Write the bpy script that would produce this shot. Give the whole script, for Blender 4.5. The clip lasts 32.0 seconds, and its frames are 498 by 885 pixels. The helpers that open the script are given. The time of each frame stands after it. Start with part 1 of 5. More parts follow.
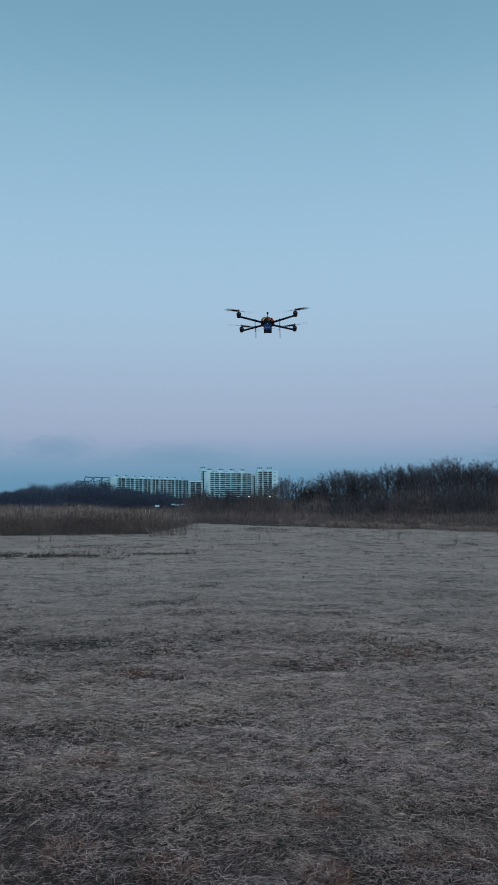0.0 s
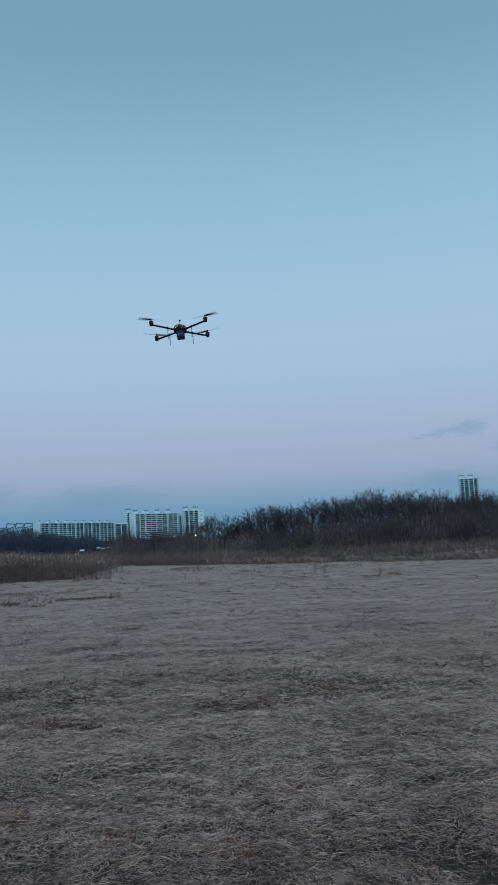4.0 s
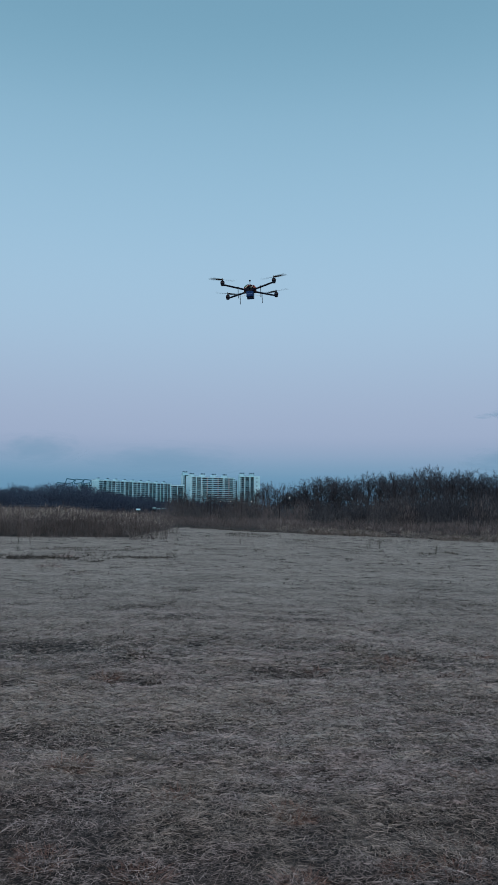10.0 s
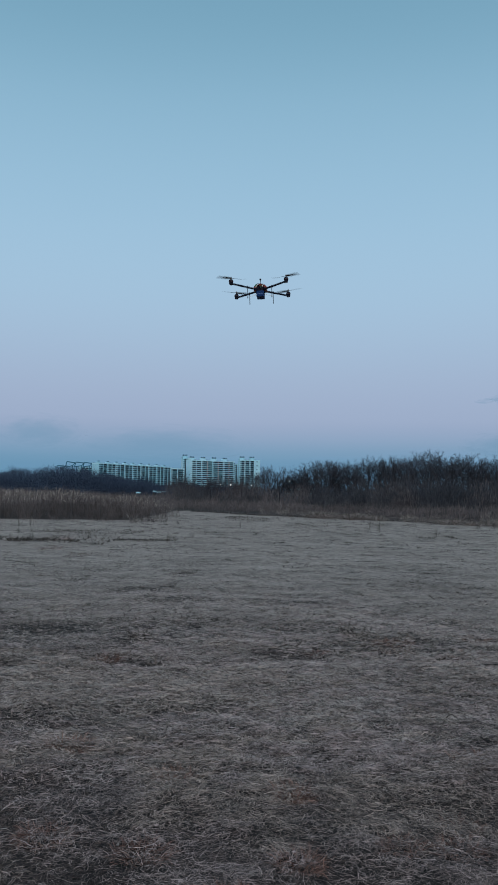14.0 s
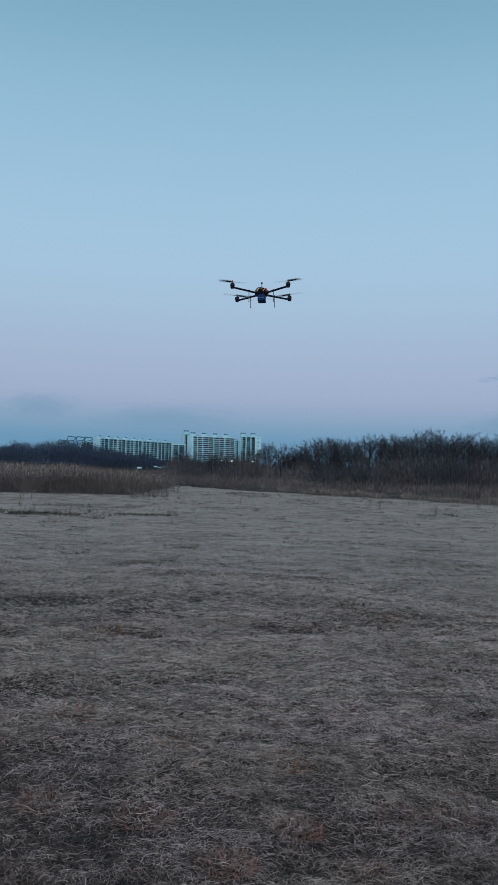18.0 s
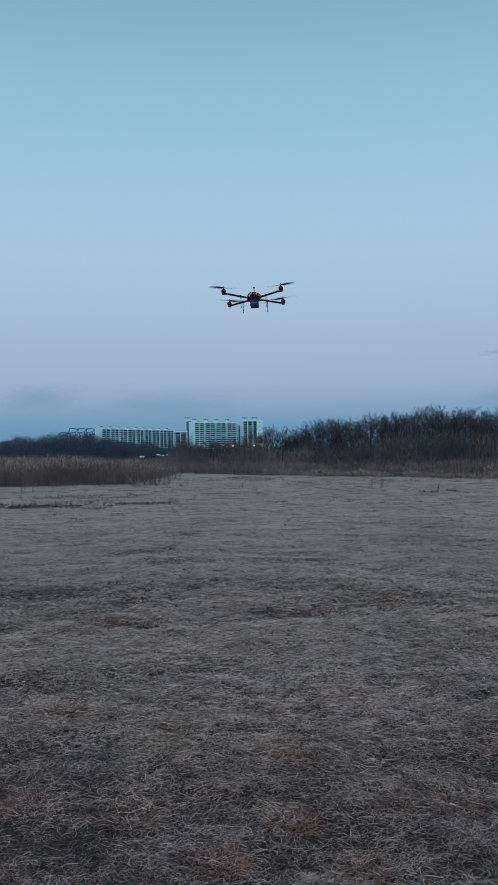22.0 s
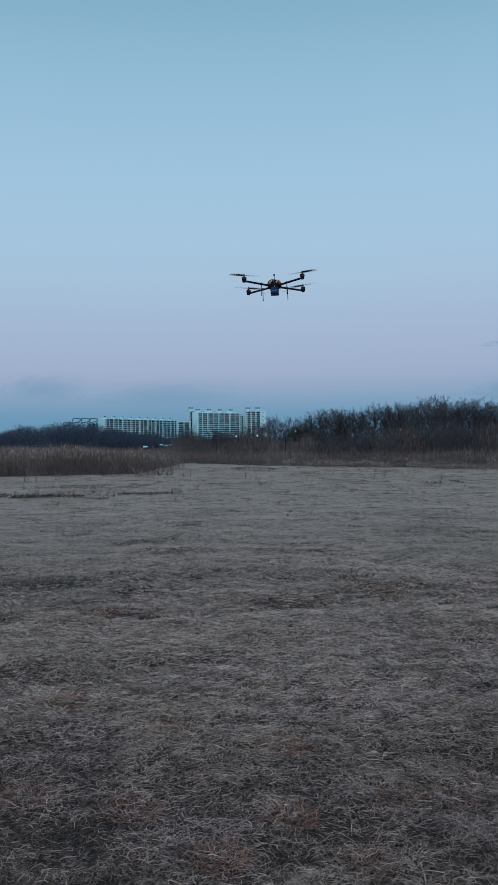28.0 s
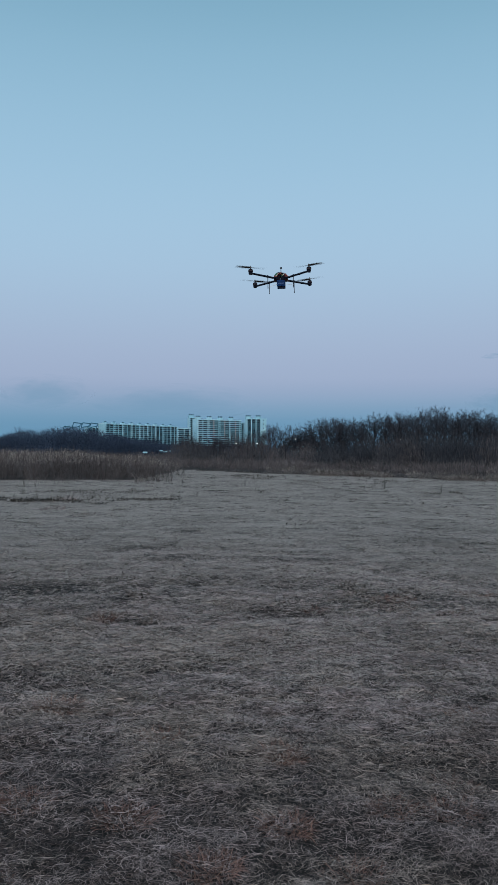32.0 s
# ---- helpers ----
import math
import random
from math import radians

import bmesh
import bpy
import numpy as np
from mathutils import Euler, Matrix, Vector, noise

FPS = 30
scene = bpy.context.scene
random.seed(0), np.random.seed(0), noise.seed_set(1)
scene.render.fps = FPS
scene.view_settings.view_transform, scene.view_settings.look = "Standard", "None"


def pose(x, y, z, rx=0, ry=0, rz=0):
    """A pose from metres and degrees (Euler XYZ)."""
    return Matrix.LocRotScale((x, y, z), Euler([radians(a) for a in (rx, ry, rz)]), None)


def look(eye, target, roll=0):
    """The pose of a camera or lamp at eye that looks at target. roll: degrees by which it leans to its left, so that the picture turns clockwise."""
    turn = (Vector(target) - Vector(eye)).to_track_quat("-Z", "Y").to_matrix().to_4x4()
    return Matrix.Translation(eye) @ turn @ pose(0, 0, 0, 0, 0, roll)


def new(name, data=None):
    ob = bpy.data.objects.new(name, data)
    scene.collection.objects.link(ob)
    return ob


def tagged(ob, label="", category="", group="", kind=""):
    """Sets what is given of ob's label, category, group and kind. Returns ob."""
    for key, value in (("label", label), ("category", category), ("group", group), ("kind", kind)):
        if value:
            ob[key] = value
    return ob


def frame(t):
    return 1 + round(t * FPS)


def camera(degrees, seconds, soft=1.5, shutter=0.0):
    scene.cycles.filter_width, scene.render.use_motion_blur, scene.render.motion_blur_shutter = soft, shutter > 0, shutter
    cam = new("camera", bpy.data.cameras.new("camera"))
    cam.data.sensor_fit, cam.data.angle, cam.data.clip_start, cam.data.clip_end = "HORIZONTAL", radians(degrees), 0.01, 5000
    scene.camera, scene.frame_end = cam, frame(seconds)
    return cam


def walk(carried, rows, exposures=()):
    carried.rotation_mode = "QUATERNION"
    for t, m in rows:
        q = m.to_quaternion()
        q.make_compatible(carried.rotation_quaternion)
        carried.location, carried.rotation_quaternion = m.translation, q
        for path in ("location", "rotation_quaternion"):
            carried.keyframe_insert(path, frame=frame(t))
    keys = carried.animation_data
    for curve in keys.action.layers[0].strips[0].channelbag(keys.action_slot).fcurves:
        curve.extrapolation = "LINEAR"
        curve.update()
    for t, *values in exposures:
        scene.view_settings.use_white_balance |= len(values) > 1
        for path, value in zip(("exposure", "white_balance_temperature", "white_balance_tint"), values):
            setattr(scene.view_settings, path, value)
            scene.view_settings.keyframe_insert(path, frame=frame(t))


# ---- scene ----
import itertools

# ---------------------------------------------------------------- camera
cam = camera(32.0, 32.0, soft=1.0, shutter=0.4)


def aim(x, y, z, yaw, pitch, roll):
    """A camera pose from its eye and its yaw (to the left), pitch (up) and roll in degrees."""
    a, p = radians(yaw), radians(pitch)
    ahead = Vector((-math.sin(a) * math.cos(p), math.cos(a) * math.cos(p), math.sin(p)))
    eye = Vector((x, y, z))
    return look(eye, eye + 10 * ahead, roll)


# seconds, eye, yaw, pitch, roll
PATH = [
    (0, 0.011, -0.040, 1.610, 1.06, 4.11, -0.45),
    (0.5, -0.020, -0.055, 1.591, 1.12, 4.63, -0.31),
    (1, -0.013, -0.054, 1.601, 1.99, 3.93, -0.56),
    (1.5, -0.028, -0.048, 1.609, 2.95, 3.44, -0.42),
    (2, -0.005, -0.047, 1.621, 3.48, 3.17, -0.49),
    (2.3, 0.015, -0.043, 1.623, 2.99, 3.17, -1.10),
    (2.5, 0.129, -0.020, 1.638, 0.26, 3.19, -4.53),
    (3, 0.195, 0.008, 1.637, -3.38, 3.98, -4.85),
    (3.5, 0.173, 0.032, 1.615, -4.64, 5.34, -4.16),
    (4, 0.115, 0.041, 1.589, -4.02, 6.48, -2.99),
    (4.5, 0.067, 0.023, 1.576, -2.04, 6.63, -1.88),
    (5, 0.039, -0.012, 1.577, 0.53, 5.70, -0.91),
    (5.5, 0.018, -0.007, 1.589, 0.96, 4.27, -0.14),
    (6, 0.011, 0.000, 1.602, 1.25, 3.53, 0.14),
    (6.5, 0.002, 0.018, 1.603, 1.12, 3.53, 0.13),
    (7, 0.007, 0.005, 1.592, 0.78, 4.15, 0.01),
    (7.5, -0.001, 0.020, 1.591, 0.46, 4.09, 0.34),
    (8, 0.003, 0.025, 1.601, 0.32, 4.03, 0.41),
    (8.5, 0.002, 0.008, 1.604, 0.17, 4.29, 0.52),
    (9, -0.000, -0.000, 1.600, 0.00, 4.55, 0.60),
    (9.5, 0.002, 0.027, 1.598, -0.04, 4.46, 0.74),
    (10, 0.005, 0.010, 1.603, -0.08, 4.46, 0.65),
    (10.5, -0.001, 0.002, 1.596, -0.17, 4.58, 0.75),
    (11, -0.009, 0.005, 1.581, -0.23, 4.63, 0.80),
    (11.5, -0.009, 0.008, 1.596, -0.21, 4.15, 0.87),
    (12, -0.007, 0.003, 1.600, -0.21, 3.97, 0.85),
    (12.5, -0.004, 0.001, 1.598, -0.15, 3.97, 0.81),
    (13, -0.007, -0.005, 1.595, -0.10, 3.91, 0.92),
    (13.5, -0.004, 0.016, 1.580, -0.05, 3.87, 0.89),
    (14, -0.001, 0.009, 1.592, -0.08, 3.39, 0.91),
    (14.5, -0.002, 0.008, 1.588, -0.11, 3.34, 0.88),
    (16.5, -0.011, 0.013, 1.575, -0.23, 2.87, 1.04),
    (17, -0.013, 0.009, 1.579, -0.18, 2.50, 1.07),
    (17.5, -0.018, 0.014, 1.575, -0.02, 2.13, 1.53),
    (18, -0.008, -0.012, 1.580, -0.03, 1.83, 1.50),
    (18.5, -0.000, 0.013, 1.582, -0.19, 1.48, 1.22),
    (19, -0.006, -0.002, 1.576, -0.24, 1.89, 1.30),
    (19.5, -0.008, -0.005, 1.576, -0.41, 2.03, 1.13),
    (20, -0.027, 0.012, 1.568, -0.47, 1.96, 1.03),
    (20.5, -0.040, 0.002, 1.563, -0.60, 1.87, 0.85),
    (21, 0.018, 0.080, 1.553, -0.67, 1.64, 0.57),
    (21.5, 0.106, 0.116, 1.579, -0.21, 0.94, -0.36),
    (22, 0.106, 0.146, 1.572, 0.10, 0.79, -1.01),
    (22.5, 0.098, 0.162, 1.570, 0.59, 0.84, -1.17),
    (23, 0.099, 0.174, 1.574, 0.65, 0.79, -1.14),
    (23.5, 0.103, 0.174, 1.576, 0.53, 0.74, -0.96),
    (24, 0.113, 0.171, 1.574, 0.59, 0.84, -1.12),
    (24.5, 0.116, 0.191, 1.563, 0.60, 0.83, -1.10),
    (25, 0.124, 0.190, 1.562, 0.58, 0.83, -1.24),
    (25.5, 0.124, 0.200, 1.562, 0.50, 0.65, -1.24),
    (27.5, 0.117, 0.204, 1.570, 0.36, 0.09, -0.89),
    (28, 0.116, 0.196, 1.571, 0.33, 0.15, -0.87),
    (28.5, 0.119, 0.191, 1.575, 0.35, 0.25, -1.00),
    (29, 0.114, 0.192, 1.570, 0.34, 0.33, -0.87),
    (29.5, 0.109, 0.193, 1.573, 0.29, 0.35, -0.63),
    (30, 0.110, 0.204, 1.571, 0.23, 0.37, -0.54),
    (30.5, 0.111, 0.178, 1.581, 0.25, 0.37, -0.37),
    (31, 0.111, 0.191, 1.578, 0.24, 0.49, -0.21),
    (31.5, 0.110, 0.197, 1.575, 0.28, 0.59, -0.04),
    (32, 0.110, 0.200, 1.573, 0.32, 0.65, 0.16),
]
walk(cam, [(row[0], aim(*row[1:])) for row in PATH], exposures=[(0, -0.05), (5, -0.02), (12, -0.04), (17, -0.01), (21, 0.02), (25, 0.03), (28, 0.01), (32, 0.0)])

# ---------------------------------------------------------------- sky: clear dusk, the sun just set behind the camera
GLOW = 1.7
world = bpy.data.worlds.new("dusk_sky")
scene.world = world
world.use_nodes = True
wn, wl = world.node_tree.nodes, world.node_tree.links
wn.clear()
w_out, w_bg = wn.new("ShaderNodeOutputWorld"), wn.new("ShaderNodeBackground")
w_co, w_sep = wn.new("ShaderNodeTexCoord"), wn.new("ShaderNodeSeparateXYZ")
wl.new(w_co.outputs["Generated"], w_sep.inputs[0])
w_ramp = wn.new("ShaderNodeValToRGB")
w_ramp.color_ramp.interpolation = "B_SPLINE"


def lin(r, g, b):
    """Linear colour from 0..255 display values."""
    return tuple((c / 12.92 if c <= 0.04045 else ((c + 0.055) / 1.055) ** 2.4) for c in (r / 255, g / 255, b / 255)) + (1.0,)


# sine of the elevation and the colour of the sky there: blue-grey earth shadow, pink belt, pale blue, deeper blue aloft
SKY = [
    (0.00, (102, 146, 178)), (0.03, (107, 150, 181)), (0.043, (117, 156, 186)), (0.062, (142, 166, 195)),
    (0.085, (160, 174, 202)), (0.15, (164, 186, 212)), (0.22, (166, 197, 222)), (0.31, (158, 195, 221)),
    (0.42, (140, 182, 208)), (0.51, (115, 161, 186)), (0.62, (118, 160, 187)), (1.00, (150, 180, 203)),
]
for n, (place, rgb) in enumerate(SKY):
    e = w_ramp.color_ramp.elements[n] if n < 2 else w_ramp.color_ramp.elements.new(place)
    e.position, e.color = place, lin(*rgb)
wl.new(w_sep.outputs["Z"], w_ramp.inputs[0])
# the afterglow fills the western half of the sky, behind the camera
w_glow = wn.new("ShaderNodeValToRGB")
w_glow.color_ramp.interpolation = "B_SPLINE"
for n, (place, rgb) in enumerate([(0.0, (0.55, 0.56, 0.59)), (0.2, (0.69, 0.70, 0.73)), (0.5, (0.85, 0.87, 0.90)), (0.8, (0.68, 0.75, 0.84)), (1.0, (0.40, 0.50, 0.60))]):
    e = w_glow.color_ramp.elements[n] if n < 2 else w_glow.color_ramp.elements.new(place)
    e.position, e.color = place, (*rgb, 1)
wl.new(w_sep.outputs["Z"], w_glow.inputs[0])
w_sky = wn.new("ShaderNodeTexSky")
w_sky.sky_type, w_sky.sun_disc = "NISHITA", False
w_sky.sun_elevation, w_sky.sun_rotation = radians(1.0), radians(180)
w_gain, w_dim, w_sum = wn.new("ShaderNodeVectorMath"), wn.new("ShaderNodeVectorMath"), wn.new("ShaderNodeVectorMath")
w_gain.operation, w_dim.operation, w_sum.operation = "SCALE", "SCALE", "ADD"
w_gain.inputs["Scale"].default_value, w_dim.inputs["Scale"].default_value = GLOW, 0.05
wl.new(w_glow.outputs[0], w_gain.inputs[0])
wl.new(w_sky.outputs[0], w_dim.inputs[0])
wl.new(w_gain.outputs[0], w_sum.inputs[0])
wl.new(w_dim.outputs[0], w_sum.inputs[1])
w_west = wn.new("ShaderNodeMapRange")
w_west.interpolation_type = "SMOOTHSTEP"
w_west.inputs["From Min"].default_value, w_west.inputs["From Max"].default_value = 0.25, -0.6
wl.new(w_sep.outputs["Y"], w_west.inputs["Value"])
w_add = wn.new("ShaderNodeMix")
w_add.data_type = "RGBA"
wl.new(w_west.outputs[0], w_add.inputs["Factor"])
wl.new(w_ramp.outputs[0], w_add.inputs["A"])
wl.new(w_sum.outputs[0], w_add.inputs["B"])
wl.new(w_add.outputs["Result"], w_bg.inputs["Color"])
w_bg.inputs["Strength"].default_value = 1.0
wl.new(w_bg.outputs[0], w_out.inputs[0])


# ---------------------------------------------------------------- materials
def material(name, colours, rough=0.85, scale=3.0, fine=40.0, bump=0.0, metal=0.0, island=0.0, objects=0.0, spec=0.3, glow=None, stretch=(1, 1, 1)):
    """Colours from dark to light over two noises (coarse and fine), with per-island and per-object variation."""
    m = bpy.data.materials.new(name)
    m.use_nodes = True
    n, l = m.node_tree.nodes, m.node_tree.links
    b = n["Principled BSDF"]
    b.inputs["Roughness"].default_value = rough
    b.inputs["Metallic"].default_value = metal
    b.inputs["Specular IOR Level"].default_value = spec
    co, mp = n.new("ShaderNodeTexCoord"), n.new("ShaderNodeMapping")
    mp.inputs["Scale"].default_value = stretch
    l.new(co.outputs["Object"], mp.inputs[0])
    big, small = n.new("ShaderNodeTexNoise"), n.new("ShaderNodeTexNoise")
    big.inputs["Scale"].default_value, small.inputs["Scale"].default_value = scale, fine
    big.inputs["Detail"].default_value, small.inputs["Detail"].default_value = 4, 3
    for t in (big, small):
        l.new(mp.outputs[0], t.inputs["Vector"])
    s = n.new("ShaderNodeMath")
    s.operation = "MULTIPLY_ADD"
    s.inputs[1].default_value, s.inputs[2].default_value = 0.55, 0.0
    l.new(big.outputs["Fac"], s.inputs[0])
    s2 = n.new("ShaderNodeMath")
    s2.operation = "MULTIPLY_ADD"
    s2.inputs[1].default_value = 0.45
    l.new(small.outputs["Fac"], s2.inputs[0])
    l.new(s.outputs[0], s2.inputs[2])
    value = s2.outputs[0]
    for amount, node, out in ((island, "ShaderNodeNewGeometry", "Random Per Island"), (objects, "ShaderNodeObjectInfo", "Random")):
        if amount:
            r, a = n.new(node), n.new("ShaderNodeMath")
            mul = n.new("ShaderNodeMath")
            mul.operation = "SUBTRACT"
            mul.inputs[1].default_value = 0.5
            l.new(r.outputs[out], mul.inputs[0])
            a.operation = "MULTIPLY_ADD"
            a.inputs[1].default_value = amount
            l.new(mul.outputs[0], a.inputs[0])
            l.new(value, a.inputs[2])
            value = a.outputs[0]
    ramp = n.new("ShaderNodeValToRGB")
    for i, c in enumerate(colours):
        place = 0.3 + 0.4 * i / max(1, len(colours) - 1)
        e = ramp.color_ramp.elements[i] if i < 2 else ramp.color_ramp.elements.new(place)
        e.position, e.color = place, (*c, 1)
    l.new(value, ramp.inputs[0])
    l.new(ramp.outputs[0], b.inputs["Base Color"])
    if bump:
        bp = n.new("ShaderNodeBump")
        bp.inputs["Strength"].default_value, bp.inputs["Distance"].default_value = bump, 0.02
        l.new(small.outputs["Fac"], bp.inputs["Height"])
        l.new(bp.outputs[0], b.inputs["Normal"])
    if glow:
        b.inputs["Emission Color"].default_value, b.inputs["Emission Strength"].default_value = (*glow[:3], 1), glow[3]
    return m


# near-black: shade between the blades is put into the soil colour
SHADED_SOIL = material("shaded_thatch_soil", [(0.004, 0.0036, 0.0035), (0.009, 0.008, 0.0077), (0.024, 0.021, 0.02)], 0.95, 0.35, 22.0, bump=0.6)
STRAW = material("dry_straw_blades", [(0.05, 0.0403, 0.0382), (0.197, 0.1594, 0.1516), (0.43, 0.3513, 0.3373)], 0.8, 0.5, 5.0, island=0.5)
OLIVE = material("olive_straw_blades", [(0.052, 0.0423, 0.0382), (0.198, 0.1614, 0.1436), (0.43, 0.3542, 0.3153)], 0.8, 0.5, 5.0, island=0.5)
BLEACHED = material("bleached_grey_blades", [(0.325, 0.2873, 0.2671), (0.43, 0.3798, 0.3534), (0.525, 0.4644, 0.4317)], 0.85, 0.4, 5.0, island=0.2)
FELT = material("felted_grey_thatch", [(0.216, 0.1945, 0.179), (0.3402, 0.3072, 0.2819), (0.4536, 0.4102, 0.3763)], 0.9, 0.5, 5.0, island=0.25)
# dead underlayer coloured as if shaded by the straw above it
DARK_THATCH = material("dark_dead_thatch", [(0.008, 0.007, 0.0066), (0.02, 0.017, 0.016), (0.06, 0.052, 0.048)], 0.8, 0.5, 3.0, island=0.7)
RUSTY = material("rusty_tuft_blades", [(0.08, 0.043, 0.035), (0.165, 0.092, 0.075), (0.29, 0.175, 0.14)], 0.8, 0.6, 6.0, island=0.5)
RUSSET = material("russet_dead_blades", [(0.021, 0.0155, 0.0145), (0.052, 0.038, 0.035), (0.135, 0.1, 0.088)], 0.8, 0.6, 4.0, island=0.5)
WEED = material("dark_weed_leaves", [(0.016, 0.015, 0.014), (0.038, 0.034, 0.03), (0.09, 0.078, 0.066)], 0.8, 0.8, 5.0, island=0.5)
REED = material("dry_reed_stems", [(0.037, 0.033, 0.035), (0.071, 0.064, 0.0655), (0.13, 0.117, 0.115)], 0.75, 0.25, 2.0, island=0.3)
PLUME = material("pale_reed_plumes", [(0.17, 0.155, 0.145), (0.275, 0.252, 0.234), (0.40, 0.367, 0.338)], 0.8, 0.4, 3.0, island=0.5)
BRUSH = material("brown_brush_stems", [(0.045, 0.041, 0.043), (0.09, 0.081, 0.084), (0.155, 0.14, 0.141)], 0.8, 0.2, 2.0, island=0.4)
BERM = material("pale_berm_straw", [(0.08, 0.072, 0.068), (0.17, 0.152, 0.142), (0.31, 0.277, 0.257)], 0.8, 0.4, 3.0, island=0.5)
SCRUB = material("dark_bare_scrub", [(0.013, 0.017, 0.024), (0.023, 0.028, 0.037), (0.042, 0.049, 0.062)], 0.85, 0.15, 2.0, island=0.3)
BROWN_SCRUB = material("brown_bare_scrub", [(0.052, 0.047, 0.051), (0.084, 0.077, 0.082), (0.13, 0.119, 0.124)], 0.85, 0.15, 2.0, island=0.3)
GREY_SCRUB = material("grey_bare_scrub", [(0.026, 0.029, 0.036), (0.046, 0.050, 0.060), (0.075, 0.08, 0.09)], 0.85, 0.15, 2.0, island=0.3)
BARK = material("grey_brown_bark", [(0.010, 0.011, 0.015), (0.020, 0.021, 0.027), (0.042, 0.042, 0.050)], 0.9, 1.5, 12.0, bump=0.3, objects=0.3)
# blue sky light on the twigs is put into their colour
TWIG = material("skylit_bare_twigs", [(0.015, 0.019, 0.029), (0.026, 0.032, 0.046), (0.048, 0.056, 0.075)], 0.85, 0.6, 4.0, island=0.3, objects=0.25)
# blue of the distance haze is put into the wood and hill colours
FARWOOD = material("hazed_distant_wood", [(0.019, 0.034, 0.062), (0.027, 0.046, 0.082), (0.038, 0.062, 0.104)], 0.9, 0.05, 0.6, island=0.1)
HILL = material("hazed_hill_soil", [(0.016, 0.027, 0.047), (0.023, 0.037, 0.064), (0.034, 0.052, 0.085)], 0.95, 0.03, 0.5)
# far-off haze is painted in: white facades and their concrete turn blue
PAINT = material("hazed_white_paint", [(0.24, 0.50, 0.62), (0.32, 0.60, 0.72), (0.41, 0.68, 0.79)], 0.8, 0.08, 0.9, objects=0.3)
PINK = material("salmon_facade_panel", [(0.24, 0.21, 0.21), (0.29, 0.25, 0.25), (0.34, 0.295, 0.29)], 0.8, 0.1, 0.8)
CORE = material("hazed_recess_concrete", [(0.016, 0.065, 0.10), (0.028, 0.095, 0.14), (0.045, 0.13, 0.18)], 0.8, 0.1, 1.0)
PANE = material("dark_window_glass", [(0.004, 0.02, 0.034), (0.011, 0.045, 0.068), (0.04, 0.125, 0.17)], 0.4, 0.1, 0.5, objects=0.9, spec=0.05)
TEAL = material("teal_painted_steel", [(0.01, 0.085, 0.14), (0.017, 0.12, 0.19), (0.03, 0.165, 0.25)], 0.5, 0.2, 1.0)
TILE = material("dark_house_roof", [(0.03, 0.032, 0.036), (0.05, 0.05, 0.055), (0.075, 0.075, 0.08)], 0.8, 0.4, 3.0)
LAMP = material("street_lamp_glow", [(0.8, 0.8, 0.8), (0.9, 0.9, 0.9)], 0.4, glow=(1.0, 0.93, 0.82, 4.5))
CARBON = material("black_carbon_tube", [(0.0025, 0.0045, 0.011), (0.004, 0.007, 0.017), (0.008, 0.012, 0.026)], 0.5, 20.0, 300.0, spec=0.1)
MOTOR = material("dark_motor_can", [(0.0018, 0.0028, 0.009), (0.0035, 0.005, 0.014), (0.008, 0.010, 0.024)], 0.5, 30.0, 200.0, spec=0.08)
COPPER = material("copper_windings", [(0.014, 0.009, 0.014), (0.024, 0.015, 0.02), (0.045, 0.028, 0.034)], 0.5, 60.0, 300.0, metal=0.2)
BLUE = material("blue_battery_wrap", [(0.0004, 0.014, 0.065), (0.0007, 0.028, 0.115), (0.0015, 0.055, 0.19)], 0.5, 15.0, 120.0, spec=0.1)
LABEL = material("pale_blue_label_print", [(0.03, 0.08, 0.2), (0.045, 0.11, 0.26), (0.06, 0.14, 0.3)], 0.5, 30.0, 200.0)
BOARD = material("red_brown_board", [(0.08, 0.014, 0.012), (0.16, 0.032, 0.025), (0.26, 0.06, 0.042)], 0.5, 40.0, 200.0)
ORANGE = material("orange_wire", [(0.42, 0.09, 0.02), (0.55, 0.14, 0.035), (0.65, 0.2, 0.06)], 0.5, 40.0, 200.0)
GREEN = material("green_circuit_board", [(0.015, 0.09, 0.05), (0.03, 0.15, 0.08), (0.06, 0.22, 0.12)], 0.45, 50.0, 300.0)
PALE = material("pale_wire_sleeve", [(0.5, 0.5, 0.49), (0.65, 0.64, 0.62), (0.78, 0.77, 0.75)], 0.5, 40.0, 200.0)
PROP = material("dark_propeller_plastic", [(0.02, 0.022, 0.026), (0.032, 0.034, 0.038), (0.05, 0.052, 0.056)], 0.45, 20.0, 120.0, spec=0.5)


